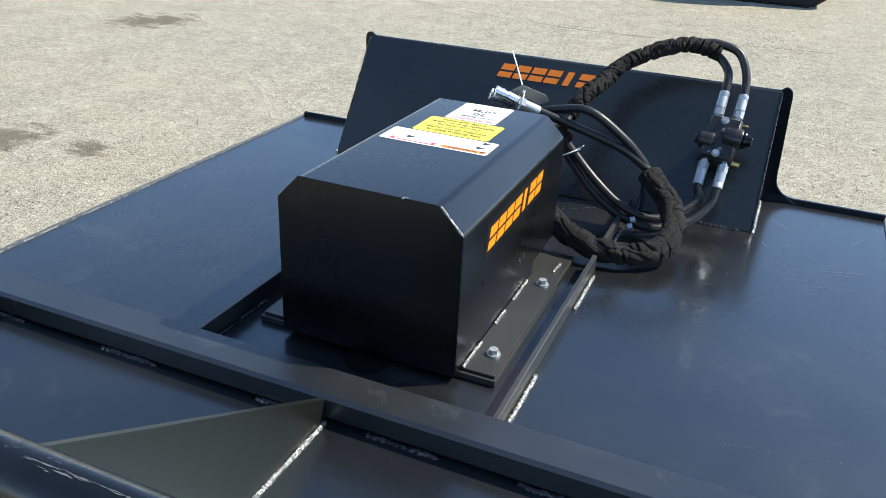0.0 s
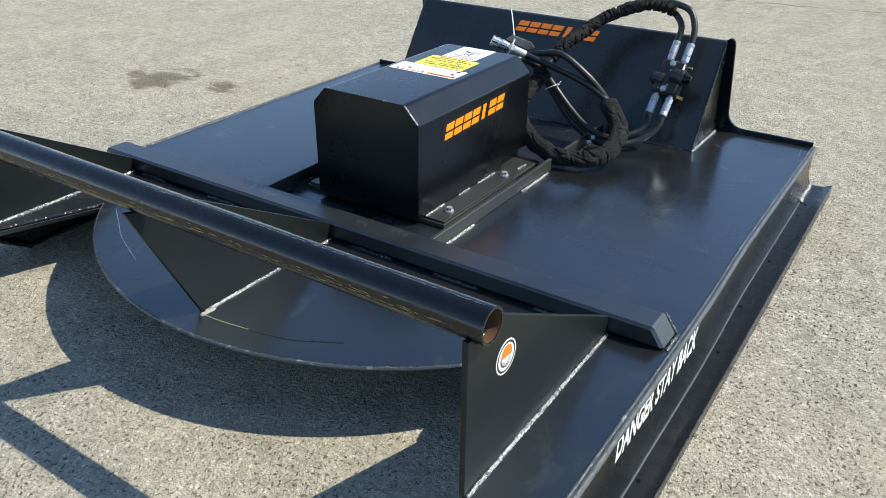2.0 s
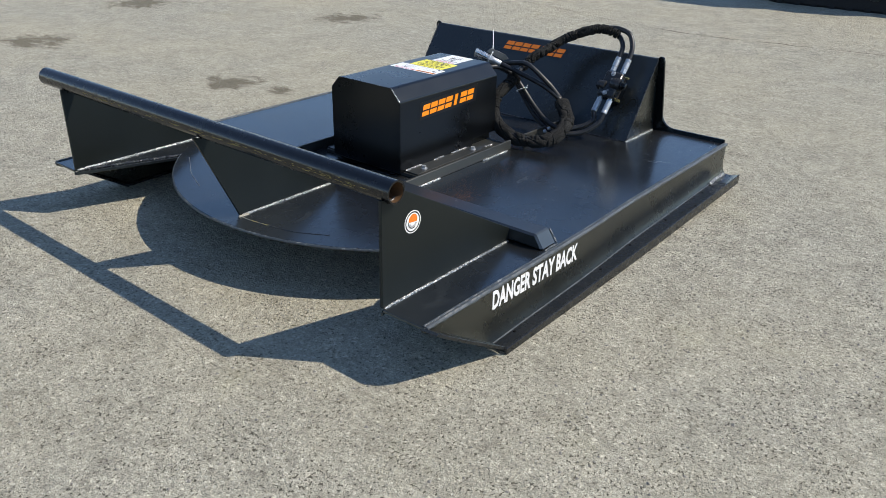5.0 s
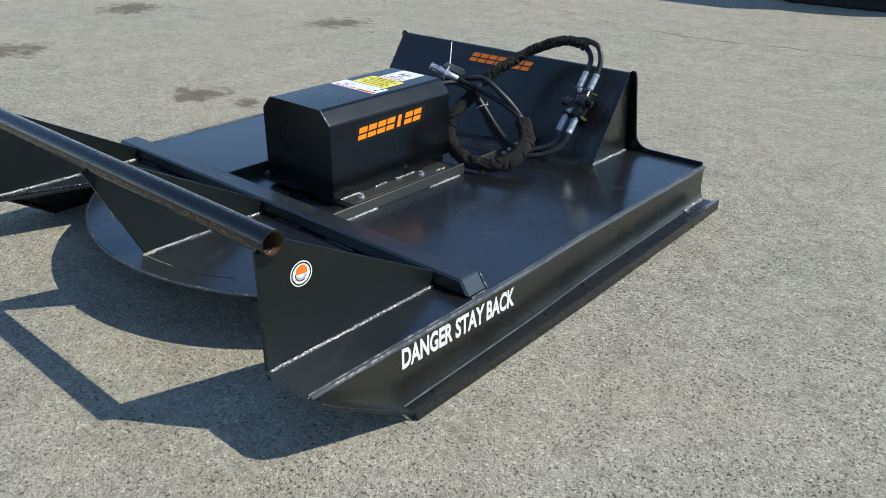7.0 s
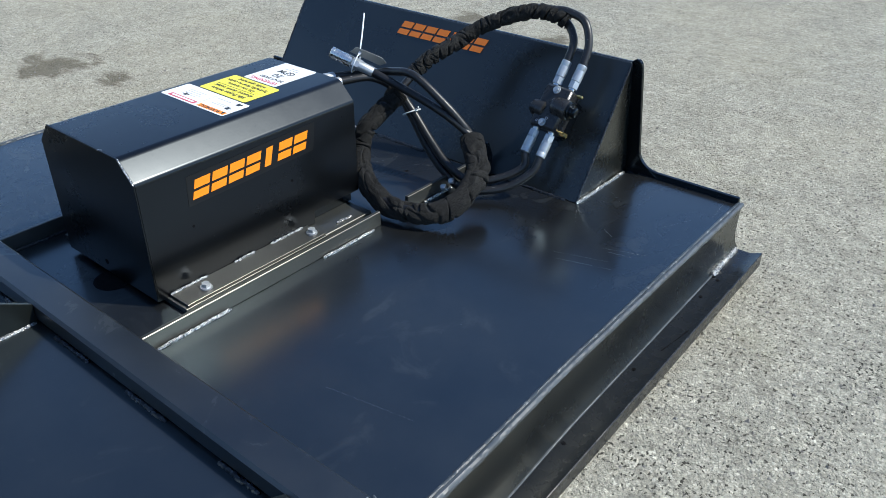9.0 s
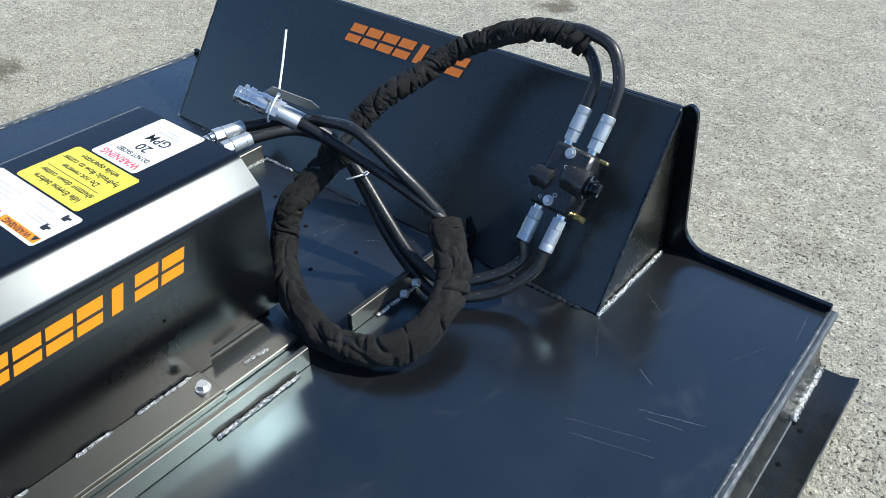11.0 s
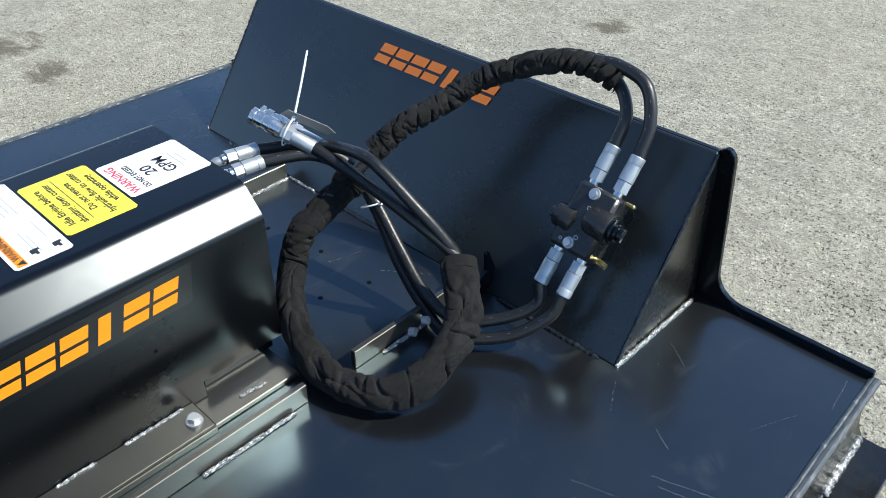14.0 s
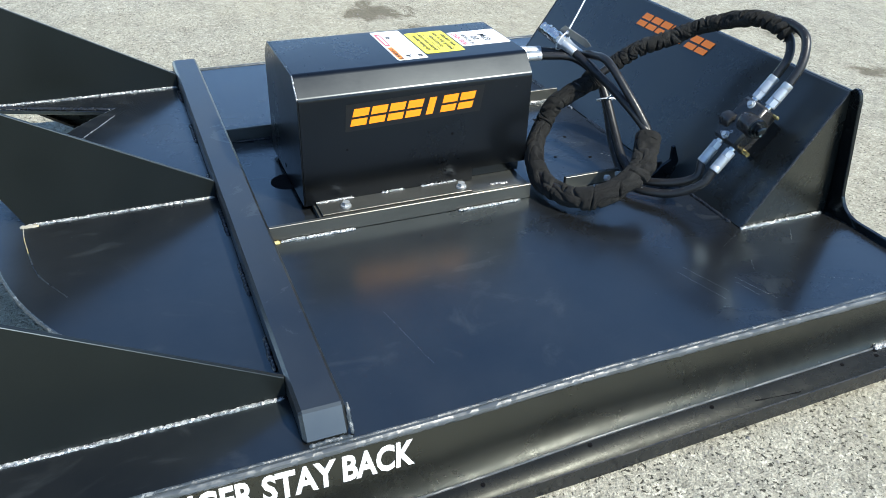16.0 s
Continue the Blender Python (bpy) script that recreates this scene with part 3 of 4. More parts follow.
# sloping attachment face with triangular cheeks
slope = bmesh.new()
vs = []
for (xb, xt) in ((-0.594, -0.600), (0.577, 0.575)):
    for x, y, z in ((xb, 0.690, D + 0.0005), (xt, 0.909, 0.483), (xt, 0.917, 0.483), (xb, 0.702, D + 0.0005)):
        vs.append(slope.verts.new((x, y, z)))
for q in ((0, 1, 2, 3), (4, 5, 6, 7), (0, 1, 5, 4), (1, 2, 6, 5), (2, 3, 7, 6), (3, 0, 4, 7)):
    slope.faces.new([vs[i] for i in q])
bmesh.ops.recalc_face_normals(slope, faces=slope.faces)
face = part("attachment_face", bevel(slope, 0.002), FACE, cutter, "sloping black steel attachment plate")
for xb, xt, s in ((0.577, 0.575, 1), (-0.594, -0.600, -1)):
    cheek_bm = prism([(0.697, D + 0.0005), (0.948, D + 0.0005), (0.916, 0.480), (0.912, 0.480)], "x", -0.004, 0.004, 0.001)
    for v in cheek_bm.verts:
        v.co.x += xb + (xt - xb) * (v.co.z - D) / 0.3 - s * 0.003
    cheek = part("cheek", cheek_bm, SKIRT, cutter)
    part("cheek_weld", bead((xb + s * 0.004, 0.690, D + 0.003), (xb + s * 0.007, 0.932, D + 0.003), 0.0052, s + 4), WELD, cheek, smooth=True)
    part("corner_weld", bead((xb + s * 0.001, 0.694, D + 0.004), (xt + s * 0.001, 0.908, 0.481), 0.0035, s + 6), WELD_DARK, cheek, smooth=True)
for i, (a, b) in enumerate(((-0.50, -0.30), (-0.10, 0.08), (0.33, 0.55))):
    part("foot_weld", bead((a, 0.687, D + 0.002), (b, 0.687, D + 0.002), 0.005, i), WELD_DARK, face, smooth=True)

# motor rails along the deck, the sunny one cut through for the hoses
for s, y0, y1, welds in ((1, -0.3365, 0.298, ((-0.315, -0.145), (0.107, 0.27))), (1, 0.395, 0.680, ((0.45, 0.56),)), (-1, -0.3365, 0.680, ((-0.315, -0.145), (0.107, 0.27), (0.45, 0.56)))):
    x = s * 0.280
    rail = part("rail", box(min(x, x - s * 0.010), max(x, x - s * 0.010), y0, y1, D + 0.0005, 0.214, 0.0010), FLOOR_PLATE, cutter, "black flat steel rail on edge")
    for i, (a, b) in enumerate(welds):
        part("rail_weld", bead((x + s * 0.005, a, D + 0.003), (x + s * 0.005, b, D + 0.003), 0.0045, i + 2), WELD, rail, smooth=True)
        part("rail_weld", bead((x - s * 0.015, a, D + 0.003), (x - s * 0.015, b, D + 0.003), 0.0042, i + 8), WELD_DARK, rail, smooth=True)
part("rusty_tack", bead((0.286, -0.334, D + 0.004), (0.286, -0.316, D + 0.003), 0.006, 11), WELD_RUST, cutter, smooth=True)
part("rail_weld", bead((-0.266, 0.575, D + 0.003), (-0.268, 0.683, D + 0.003), 0.0048, 13), WELD, cutter, smooth=True)
part("foot_weld", bead((-0.268, 0.685, D + 0.003), (-0.185, 0.686, D + 0.003), 0.0048, 14), WELD, cutter, smooth=True)
part("rail_end", prism([(0.62, D + 0.0005), (0.70, D + 0.0005), (0.712, 0.222), (0.692, 0.266), (0.684, 0.264), (0.686, 0.228), (0.66, 0.214)], "x", 0.296, 0.304), PLATE, cutter)
for y, z in ((0.500, 0.211), (0.531, 0.216)):
    part("nut", hexagon((0.306, y - 0.008, z), (0.316, y - 0.004, z + 0.003), 0.0075), ZINC, cutter, "small bright zinc nut beside the rail")
# base plate under the motor cover and the holes in the floor
base = part("base_plate", box(-0.232, 0.232, -0.212, 0.168, D + 0.0005, 0.189, 0.0005), FLOOR_PLATE, cutter)
part("motor_mount", box(-0.222, 0.226, 0.1685, 0.322, D + 0.0005, 0.187), FLOOR_PLATE, cutter)
for x, y in ((-0.145, 0.536), (-0.137, 0.595), (-0.008, 0.560), (0.130, 0.560), (0.10, 0.47), (-0.06, 0.44)):
    part("bolt_hole", lathe((x, y, D - 0.002), (x, y, D + 0.0007), [(0, 0.0045), (1, 0.0045)], 12), HOLE, deck)
part("slot_hole", lathe((0.006, -0.236, D - 0.002), (0.006, -0.236, D + 0.0008), [(0, 0.041), (1, 0.041)], 32), HOLE, deck, "dark round opening in the deck")
# curved weld seams on the round part of the deck
SEAM_R = [(0.030, -0.832), (0.085, -0.828), (0.153, -0.818), (0.215, -0.806), (0.263, -0.790), (0.346, -0.744)]
part("curved_seam", bead_path([(x, y, D + 0.0006) for x, y, _ in smooth_line([(*p, 0) for p in SEAM_R[:3]], 10)], 0.0010, 5), WELD_RUST, deck, smooth=True)
part("curved_seam", bead_path([(x, y, D + 0.0004) for x, y, _ in smooth_line([(*p, 0) for p in SEAM_R[2:]], 10)], 0.0012, 8), WELD_DARK, deck, smooth=True)
part("curved_seam", bead_path([(x, y, D + 0.0004) for x, y, _ in smooth_line([(-0.559, -0.61, 0), (-0.48, -0.66, 0), (-0.408, -0.705, 0), (-0.282, -0.76, 0)], 10)], 0.0013, 6), WELD, deck, smooth=True)


def scratch(a, b, n, r, seed):
    """A row of tiny bare specks where something was dragged over the paint."""
    rng = random.Random(seed)
    bm = bmesh.new()
    for i in range(n):
        t = i / n + rng.uniform(-0.3, 0.3) / n
        p = Vector((*a, D + 0.0004)).lerp(Vector((*b, D + 0.0004)), t)
        d = Vector((b[0] - a[0], b[1] - a[1], 0)).normalized()
        q = Vector((-d.y, d.x, 0))
        l, w = r * rng.uniform(0.8, 3.0), r * rng.uniform(0.3, 0.7)
        p += q * rng.uniform(-1, 1) * r
        bm.faces.new([bm.verts.new(p + d * l * u + q * w * v) for u, v in ((-1, 0), (0, -1), (1, 0), (0, 1))])
    return bm


for i, (a, b, n, r) in enumerate((((0.60, -0.185), (0.78, -0.150), 22, 0.0010), ((0.74, 0.545), (0.83, 0.575), 30, 0.0012), ((0.755, 0.535), (0.81, 0.548), 20, 0.0012), ((0.70, 0.62), (0.73, 0.60), 9, 0.0016),
                                  ((0.62, 0.80), (0.66, 0.77), 9, 0.0016), ((0.03, 0.55), (0.05, 0.62), 10, 0.0014), ((0.12, 0.60), (0.20, 0.66), 14, 0.0016), ((0.80, 0.72), (0.84, 0.80), 14, 0.0012), ((0.865, 0.92), (0.872, 0.84), 34, 0.0009), ((0.66, 0.46), (0.78, 0.50), 40, 0.0010), ((0.68, 0.44), (0.80, 0.475), 36, 0.0010), ((0.60, 0.66), (0.63, 0.60), 8, 0.0014))):
    part("scratch", scratch(a, b, n, r * 0.8, i), SCRATCHED, deck)

# ---- motor cover ----
cover = thing("motor_cover", (0, 0.05, 0.19), "black bent sheet steel motor cover with warning stickers", "motor cover")
CF, CR = -0.232, 0.338
CS = [(0.168, 0.1895), (0.168, 0.440), (0.168, 0.4435), (0.1672, 0.4477), (0.1652, 0.4510), (0.1632, 0.4531), (0.1325, 0.4848), (0.1305, 0.4868), (0.1265, 0.4897), (0.1205, 0.4914), (0.117, 0.4915)]
shell_out = [*CS, *[(-a, b) for a, b in CS[::-1]]]
shell_in = [(a * 0.976, b - 0.004 if b > 0.3 else b) for a, b in shell_out]
shell = bmesh.new()
rows_v = []
for y in (CF + 0.003, CR):
    rows_v.append([shell.verts.new((a, y, b)) for a, b in shell_out] + [shell.verts.new((a, y, b)) for a, b in shell_in[::-1]])
n = len(rows_v[0])
for i in range(n):
    j = (i + 1) % n
    shell.faces.new((rows_v[0][i], rows_v[0][j], rows_v[1][j], rows_v[1][i]))
h = len(shell_out)
for r in rows_v:
    for i in range(h - 1):
        shell.faces.new((r[i], r[i + 1], r[n - 2 - i], r[n - 1 - i]))
bmesh.ops.recalc_face_normals(shell, faces=shell.faces)
# the sides stop short behind the last bolt
bmesh.ops.bisect_plane(shell, geom=shell.verts[:] + shell.edges[:] + shell.faces[:], plane_co=(0, 0.192, 0), plane_no=(0, 1, 0))
bmesh.ops.bisect_plane(shell, geom=shell.verts[:] + shell.edges[:] + shell.faces[:], plane_co=(0, 0, 0.220), plane_no=(0, 0, 1))
gone = [f for f in shell.faces if f.calc_center_median().y > 0.192 and f.calc_center_median().z < 0.220]
bmesh.ops.delete(shell, geom=gone, context="FACES")
part("shell", shell, COVER, cover, smooth=True)
fp = [(0.168, 0.1895), (0.168, 0.449), (0.128, 0.492), (-0.128, 0.492), (-0.168, 0.449), (-0.168, 0.1895)]
front_panel = part("front_panel", prism(fp, "y", CF - 0.001, CF + 0.0025, 0.0008), COVER, cover)
part("corner_weld", bead((0.1275, CF, 0.492), (0.168, CF, 0.449), 0.0022, 4), WELD, front_panel, smooth=True)
part("corner_nick", bead((0.062, CF - 0.001, 0.4915), (0.072, CF + 0.004, 0.492), 0.002, 5), WELD, front_panel, smooth=True)
part("small_hole", lathe((-0.01, CF - 0.0016, 0.215), (-0.01, CF - 0.0009, 0.215), [(0, 0.006), (1, 0.006)], 12), HOLE, front_panel)
for s in (1, -1):
    flange = part("flange", box(min(s * 0.1685, s * 0.229), max(s * 0.1685, s * 0.229), -0.205, 0.166, 0.1895, 0.1945, 0.0005), FLOOR_PLATE, cover)
    for i, (a, b) in enumerate(((-0.205, -0.115), (-0.046, 0.012), (0.055, 0.15))):
        part("flange_weld", bead((s * 0.1715, a, 0.1965), (s * 0.1715, b, 0.1965), 0.0036, i + 1), WELD, flange, smooth=True)
    for y in (-0.143, 0.148):
        bolt = part("bolt", merge(lathe((s * 0.204, y, 0.1945), (s * 0.204, y, 0.1975), [(0, 0.013), (1, 0.0125)], 18), hexagon((s * 0.204, y, 0.1975), (s * 0.204, y, 0.206), 0.0088)), ZINC, cover, "zinc plated hexagon bolt with washer")
    for y, z in ((-0.125, 0.318), (0.135, 0.322)):
        part("small_hole", lathe((s * 0.1672, y, z), (s * 0.1685, y, z), [(0, 0.003), (1, 0.003)], 10), HOLE, cover)
part("notch_shade", box(0.10, 0.15, 0.20, 0.33, 0.188, 0.215), PLATE, cover)
part("notch_shade", box(-0.15, -0.10, 0.20, 0.33, 0.188, 0.215), PLATE, cover)
part("mount_weld", bead((0.205, 0.225, 0.189), (0.209, 0.272, 0.189), 0.0042, 6), WELD, cover, smooth=True)


def mark_bars(m, length, height, material, parent, depth=0.0004):
    """Seven plain slanted blocks in place of the maker's name, most with a slit."""
    w = length / 7
    lean = 0.30 * height
    for i in range(7):
        wide = w * (0.40 if i == 4 else 0.86)
        x = i * w + (w * 0.22 if i == 4 else w * 0.04)
        for lo, hi in ([(0.0, 1.0)] if i == 4 else [(0.0, 0.40), (0.54, 1.0)]):
            part("mark_block", flat([(x + lean * lo, lo * height), (x + wide + lean * lo, lo * height), (x + wide + lean * hi, hi * height), (x + lean * hi, hi * height)], m, depth), material, parent)


mark_bars(frame_of((0.1687, -0.118, 0.374), (0, 1, 0.03), (0, -0.03, 1)), 0.304, 0.0400, AMBER, cover)
part("mark_backing", flat([(-0.010, -0.012), (0.322, -0.012), (0.334, 0.052), (-0.004, 0.052)], frame_of((0.1684, -0.118, 0.374), (0, 1, 0.03), (0, -0.03, 1)), 0.0002), BLACK_VINYL, cover, "thin black vinyl ground of the maker's mark")
pu = Vector((0, 0.219, 0.306)).normalized()
mark_bars(frame_of(Vector((-0.178, 0.690, D)) + pu * 0.306 + Vector((0, -0.0012, 0.0008)), (1, 0, 0.004), pu), 0.318, 0.041, ORANGE, face)

# warning stickers on the lid, to be read from the far side
TOPZ = 0.4916


def sticker(x0, x1, y0, y1, material, label):
    r = 0.004
    pts = [(x0 + r, y0), (x1 - r, y0), (x1, y0 + r), (x1, y1 - r), (x1 - r, y1), (x0 + r, y1), (x0, y1 - r), (x0, y0 + r)]
    return part("sticker", prism(pts, "z", TOPZ, TOPZ + 0.0005, 0), material, cover, label)


def line_of(words, x, y, length, height, material, parent):
    part("printed_line", text_fit(words, frame_of((x, y, TOPZ + 0.0007), (-1, 0, 0), (0, -1, 0)), length, height, 0.0001, 0.0003), material, parent)


def bars_of(x, y, length, height, material, parent, z=0.0007):
    part("printed_bar", box(x - length, x, y, y + height, TOPZ + 0.0005, TOPZ + z, 0), material, parent)


w1 = sticker(-0.056, 0.054, 0.205, 0.335, WHITE, "white flow limit sticker")
line_of("WARNING", 0.046, 0.225, 0.090, 0.013, RED, w1)
line_of("DO NOT EXCEED", 0.043, 0.242, 0.076, 0.0085, INK, w1)
line_of("20", 0.016, 0.267, 0.028, 0.017, INK, w1)
line_of("GPM", 0.028, 0.294, 0.050, 0.018, INK, w1)
for k, (l, x) in enumerate(((0.05, 0.027), (0.03, 0.017))):
    bars_of(x, 0.303 + 0.009 * k, l, 0.002, GREY_INK, w1)
yel = sticker(-0.080, 0.079, 0.100, 0.201, YELLOW, "yellow operating notice sticker")
line_of("Idle Engine before", 0.058, 0.121, 0.114, 0.010, INK, yel)
line_of("shutting down cutter", 0.064, 0.137, 0.130, 0.010, INK, yel)
bars_of(0.062, 0.1435, 0.132, 0.0012, INK, yel)
line_of("Do not reverse", 0.042, 0.160, 0.090, 0.010, INK, yel)
line_of("hydraulic flow to cutter", 0.066, 0.176, 0.138, 0.010, INK, yel)
line_of("while operating", 0.044, 0.192, 0.094, 0.010, INK, yel)
w2 = sticker(-0.112, 0.105, 0.021, 0.096, WHITE, "white double warning sticker with pictograms")
bars_of(0.101, 0.026, 0.090, 0.013, AMBER, w2, 0.0006)
line_of("WARNING", 0.084, 0.0365, 0.064, 0.0095, INK, w2)
part("printed_sign", flat([(0, 0), (0.012, 0), (0.006, 0.010)], frame_of((0.099, 0.0375, TOPZ + 0.0007), (-1, 0, 0), (0, -1, 0)), 0.0002), INK, w2)
bars_of(0.0, 0.026, 0.092, 0.013, RED, w2, 0.0006)
bars_of(-0.008, 0.030, 0.076, 0.006, WHITE, w2, 0.0008)
bars_of(0.0035, 0.023, 0.001, 0.070, GREY_INK, w2)
for x, y, l in ((-0.03, 0.052, 0.05), (-0.02, 0.060, 0.06), (-0.03, 0.068, 0.045), (-0.02, 0.076, 0.06), (0.085, 0.056, 0.06), (0.085, 0.062, 0.05), (0.06, 0.080, 0.05)):
    bars_of(x, y, l, 0.0013, GREY_INK, w2)
for x, y in ((0.085, 0.050), (0.088, 0.078), (-0.055, 0.046)):
    for dx, dy, ll, hh in ((0, 0, 0.010, 0.008), (0.004, 0.005, 0.012, 0.004), (-0.006, 0.002, 0.005, 0.010)):
        bars_of(x + dx, y + dy, ll, hh, INK, w2, 0.0007 + 0.0001 * abs(dx) * 100)

# ---- flow valve on the attachment plate ----
pn = Vector((0, -0.3005, 0.218)).normalized()
VC = Vector((0.462, 0.742, 0.381))        # middle of the block
VU = Vector((0.05, 0.60, 0.80)).normalized()
VR = Vector((1, 0, 0))
VR = (VR - VU * VR.dot(VU)).normalized()
VN = VR.cross(VU)
valve = thing("flow_valve", tuple(VC - VN * 0.04), "black cast iron hydraulic flow valve with zinc fittings", "valve")


def at(a, b, c):
    """A place on the valve: across, along, outward."""
    return VC + VR * a + VU * b + VN * c


def valve_box(a0, a1, b0, b1, c0, c1, w):
    bm = box(a0, a1, b0, b1, c0, c1, w)
    bm.transform(Matrix.Translation(VC) @ Matrix((VR, VU, VN)).transposed().to_4x4())
    return bm


part("body", valve_box(-0.039, 0.039, -0.056, 0.056, -0.030, 0.022, 0.006), CAST, valve, smooth=True)
part("boss", lathe(at(-0.054, -0.010, 0.008), at(-0.012, -0.010, 0.010), [(0, 0.013), (0.12, 0.020), (0.8, 0.023), (0.92, 0.021), (1, 0.014)], 22), CAST, valve, smooth=True)
part("plug", hexagon(at(-0.060, -0.010, 0.008), at(-0.052, -0.010, 0.008), 0.012), CAST, valve)
part("boss", lathe(at(0.002, 0.006, 0.014), at(0.048, 0.006, 0.014), [(0, 0.014), (0.06, 0.021), (0.2, 0.0245), (0.9, 0.0255), (1, 0.0235)], 24), CAST, valve, smooth=True)
cap = part("end_cap", lathe(at(0.048, 0.006, 0.014), at(0.056, 0.006, 0.014), [(0, 0.0215), (0.2, 0.0235), (0.4, 0.0205), (0.6, 0.0205), (0.75, 0.0225), (1, 0.0215)], 22), PLATE, valve, "grey worn end cap with rings", smooth=True)
part("knob", lathe(at(0.056, 0.006, 0.014), at(0.071, 0.006, 0.014), [(0, 0.0165), (0.4, 0.0165), (0.42, 0.0125), (0.9, 0.0125), (1, 0.0105)], 18), PLATE, cap, smooth=True)
part("mounting_tab", valve_box(0.034, 0.052, 0.049, 0.056, -0.020, -0.010, 0.002), BRASS, valve, "yellow zinc tab")
for a, b in ((-0.003, 0.0435), (-0.003, -0.0425)):
    part("bolt", merge(lathe(at(a, b, 0.0218), at(a, b, 0.0245), [(0, 0.0100), (1, 0.0092)], 18), hexagon(at(a, b, 0.0245), at(a, b, 0.0310), 0.0066)), ZINC, valve, "pale zinc hexagon bolt head")
part("pin", lathe(at(0.034, -0.048, -0.014), at(0.056, -0.050, -0.014), [(0, 0.006), (1, 0.0055)], 12), BRASS, valve)
part("bracket", valve_box(-0.030, 0.030, -0.045, 0.045, -0.075, -0.030, 0.002), PLATE, valve)
for x, y, r in ((0.000, 0.020, 0.0035), (0.004, -0.030, 0.0040), (-0.020, -0.042, 0.003)):
    part("cast_mark", ring_flat(r * 0.6, r, Matrix.Translation(at(x, y, 0.0224)) @ Matrix((VR, VU, VN)).transposed().to_4x4(), 0), GREY_INK, valve)

# ---- hoses ----
HR = 0.0103


def ferrule(a, b, parent, nut=True):
    """A crimped sleeve with a hexagon nut at the end towards b."""
    a, b = Vector(a), Vector(b)
    part("ferrule", lathe(a, a.lerp(b, 0.62), [(0, 0.0115), (0.03, 0.0126), (0.3, 0.0126), (0.32, 0.0120), (0.5, 0.0126), (0.97, 0.0126), (1, 0.0098)], 18), ZINC, parent, "zinc crimped ferrule", smooth=True)
    part("nut", hexagon(a.lerp(b, 0.62), a.lerp(b, 0.88), 0.0130), ZINC, parent)
    part("stem", lathe(a.lerp(b, 0.86), b, [(0, 0.0085), (1, 0.0085)], 14), CHROME, parent, smooth=True)


def hose(points, label, group="hydraulic hoses"):
    line = smooth_line(points, 8)
    h = thing("hydraulic_hose", tuple(line[len(line) // 2]), label, "hose", group)
    part("hose", sweep(line, HR, 14), RUBBER, h, smooth=True)
    # printed dashes along the outside
    dashes = []
    for i in range(3, len(line) - 3, 3):
        p, q = line[i], line[i].lerp(line[i + 1], 0.55)
        d = (q - p).normalized()
        s = d.cross(Vector((0, 0, 1))).normalized() * -0.45
        u = (s + d.cross(s).normalized() * 0.9)
        u = (u if u.z > 0 else -u).normalized()
        dashes.append(sweep([p + u * HR * 0.99, q + u * HR * 0.99], 0.0004, 4))
    tagged(part("printed_dashes", merge(*dashes), PRINT, h), kind="stuff")
    return h


# two hoses: valve top, through both sleeves, to the couplers
VT1, VT2 = at(-0.024, 0.055, 0.0), at(0.022, 0.055, 0.0)
FT1, FT2 = VT1 + VU * 0.070, VT2 + VU * 0.070
upper = [(0.430, 0.862, 0.520), (0.408, 0.868, 0.566), (0.360, 0.856, 0.580), (0.306, 0.838, 0.577), (0.240, 0.812, 0.552), (0.184, 0.770, 0.520), (0.161, 0.715, 0.492), (0.130, 0.659, 0.465), (0.108, 0.614, 0.428), (0.098, 0.570, 0.395)]
loop = [(0.106, 0.556, 0.390), (0.102, 0.520, 0.368), (0.091, 0.457, 0.326), (0.096, 0.423, 0.276), (0.163, 0.366, 0.242), (0.251, 0.337, 0.214), (0.335, 0.346, 0.209), (0.396, 0.384, 0.218), (0.412, 0.453, 0.240), (0.392, 0.525, 0.268), (0.330, 0.582, 0.312)]
exit_a = [(0.316, 0.581, 0.330), (0.253, 0.557, 0.377), (0.152, 0.541, 0.413), (0.055, 0.522, 0.444)]
exit_b = [(0.302, 0.578, 0.351), (0.257, 0.560, 0.400), (0.174, 0.545, 0.456), (0.100, 0.548, 0.450), (0.037, 0.548, 0.432)]


def shift(points, v):
    return [tuple(Vector(p) + Vector(v)) for p in points]


hose_a = hose([FT1, (0.441, 0.846, 0.526), *shift(upper[1:], (-0.004, 0, -0.006)), *shift(loop, (0.004, 0, -0.008)), *exit_a], "black rubber hydraulic hose from valve to coupler")
hose_b = hose([FT2, (0.484, 0.846, 0.526), (0.456, 0.866, 0.572), (0.405, 0.868, 0.588), *shift(upper[2:], (0.008, 0.004, 0.008)), *shift(loop, (-0.004, 0, 0.008)), *exit_b], "black rubber hydraulic hose looping to a coupler")
ferrule(FT1, VT1, hose_a)
ferrule(FT2, VT2, hose_b)
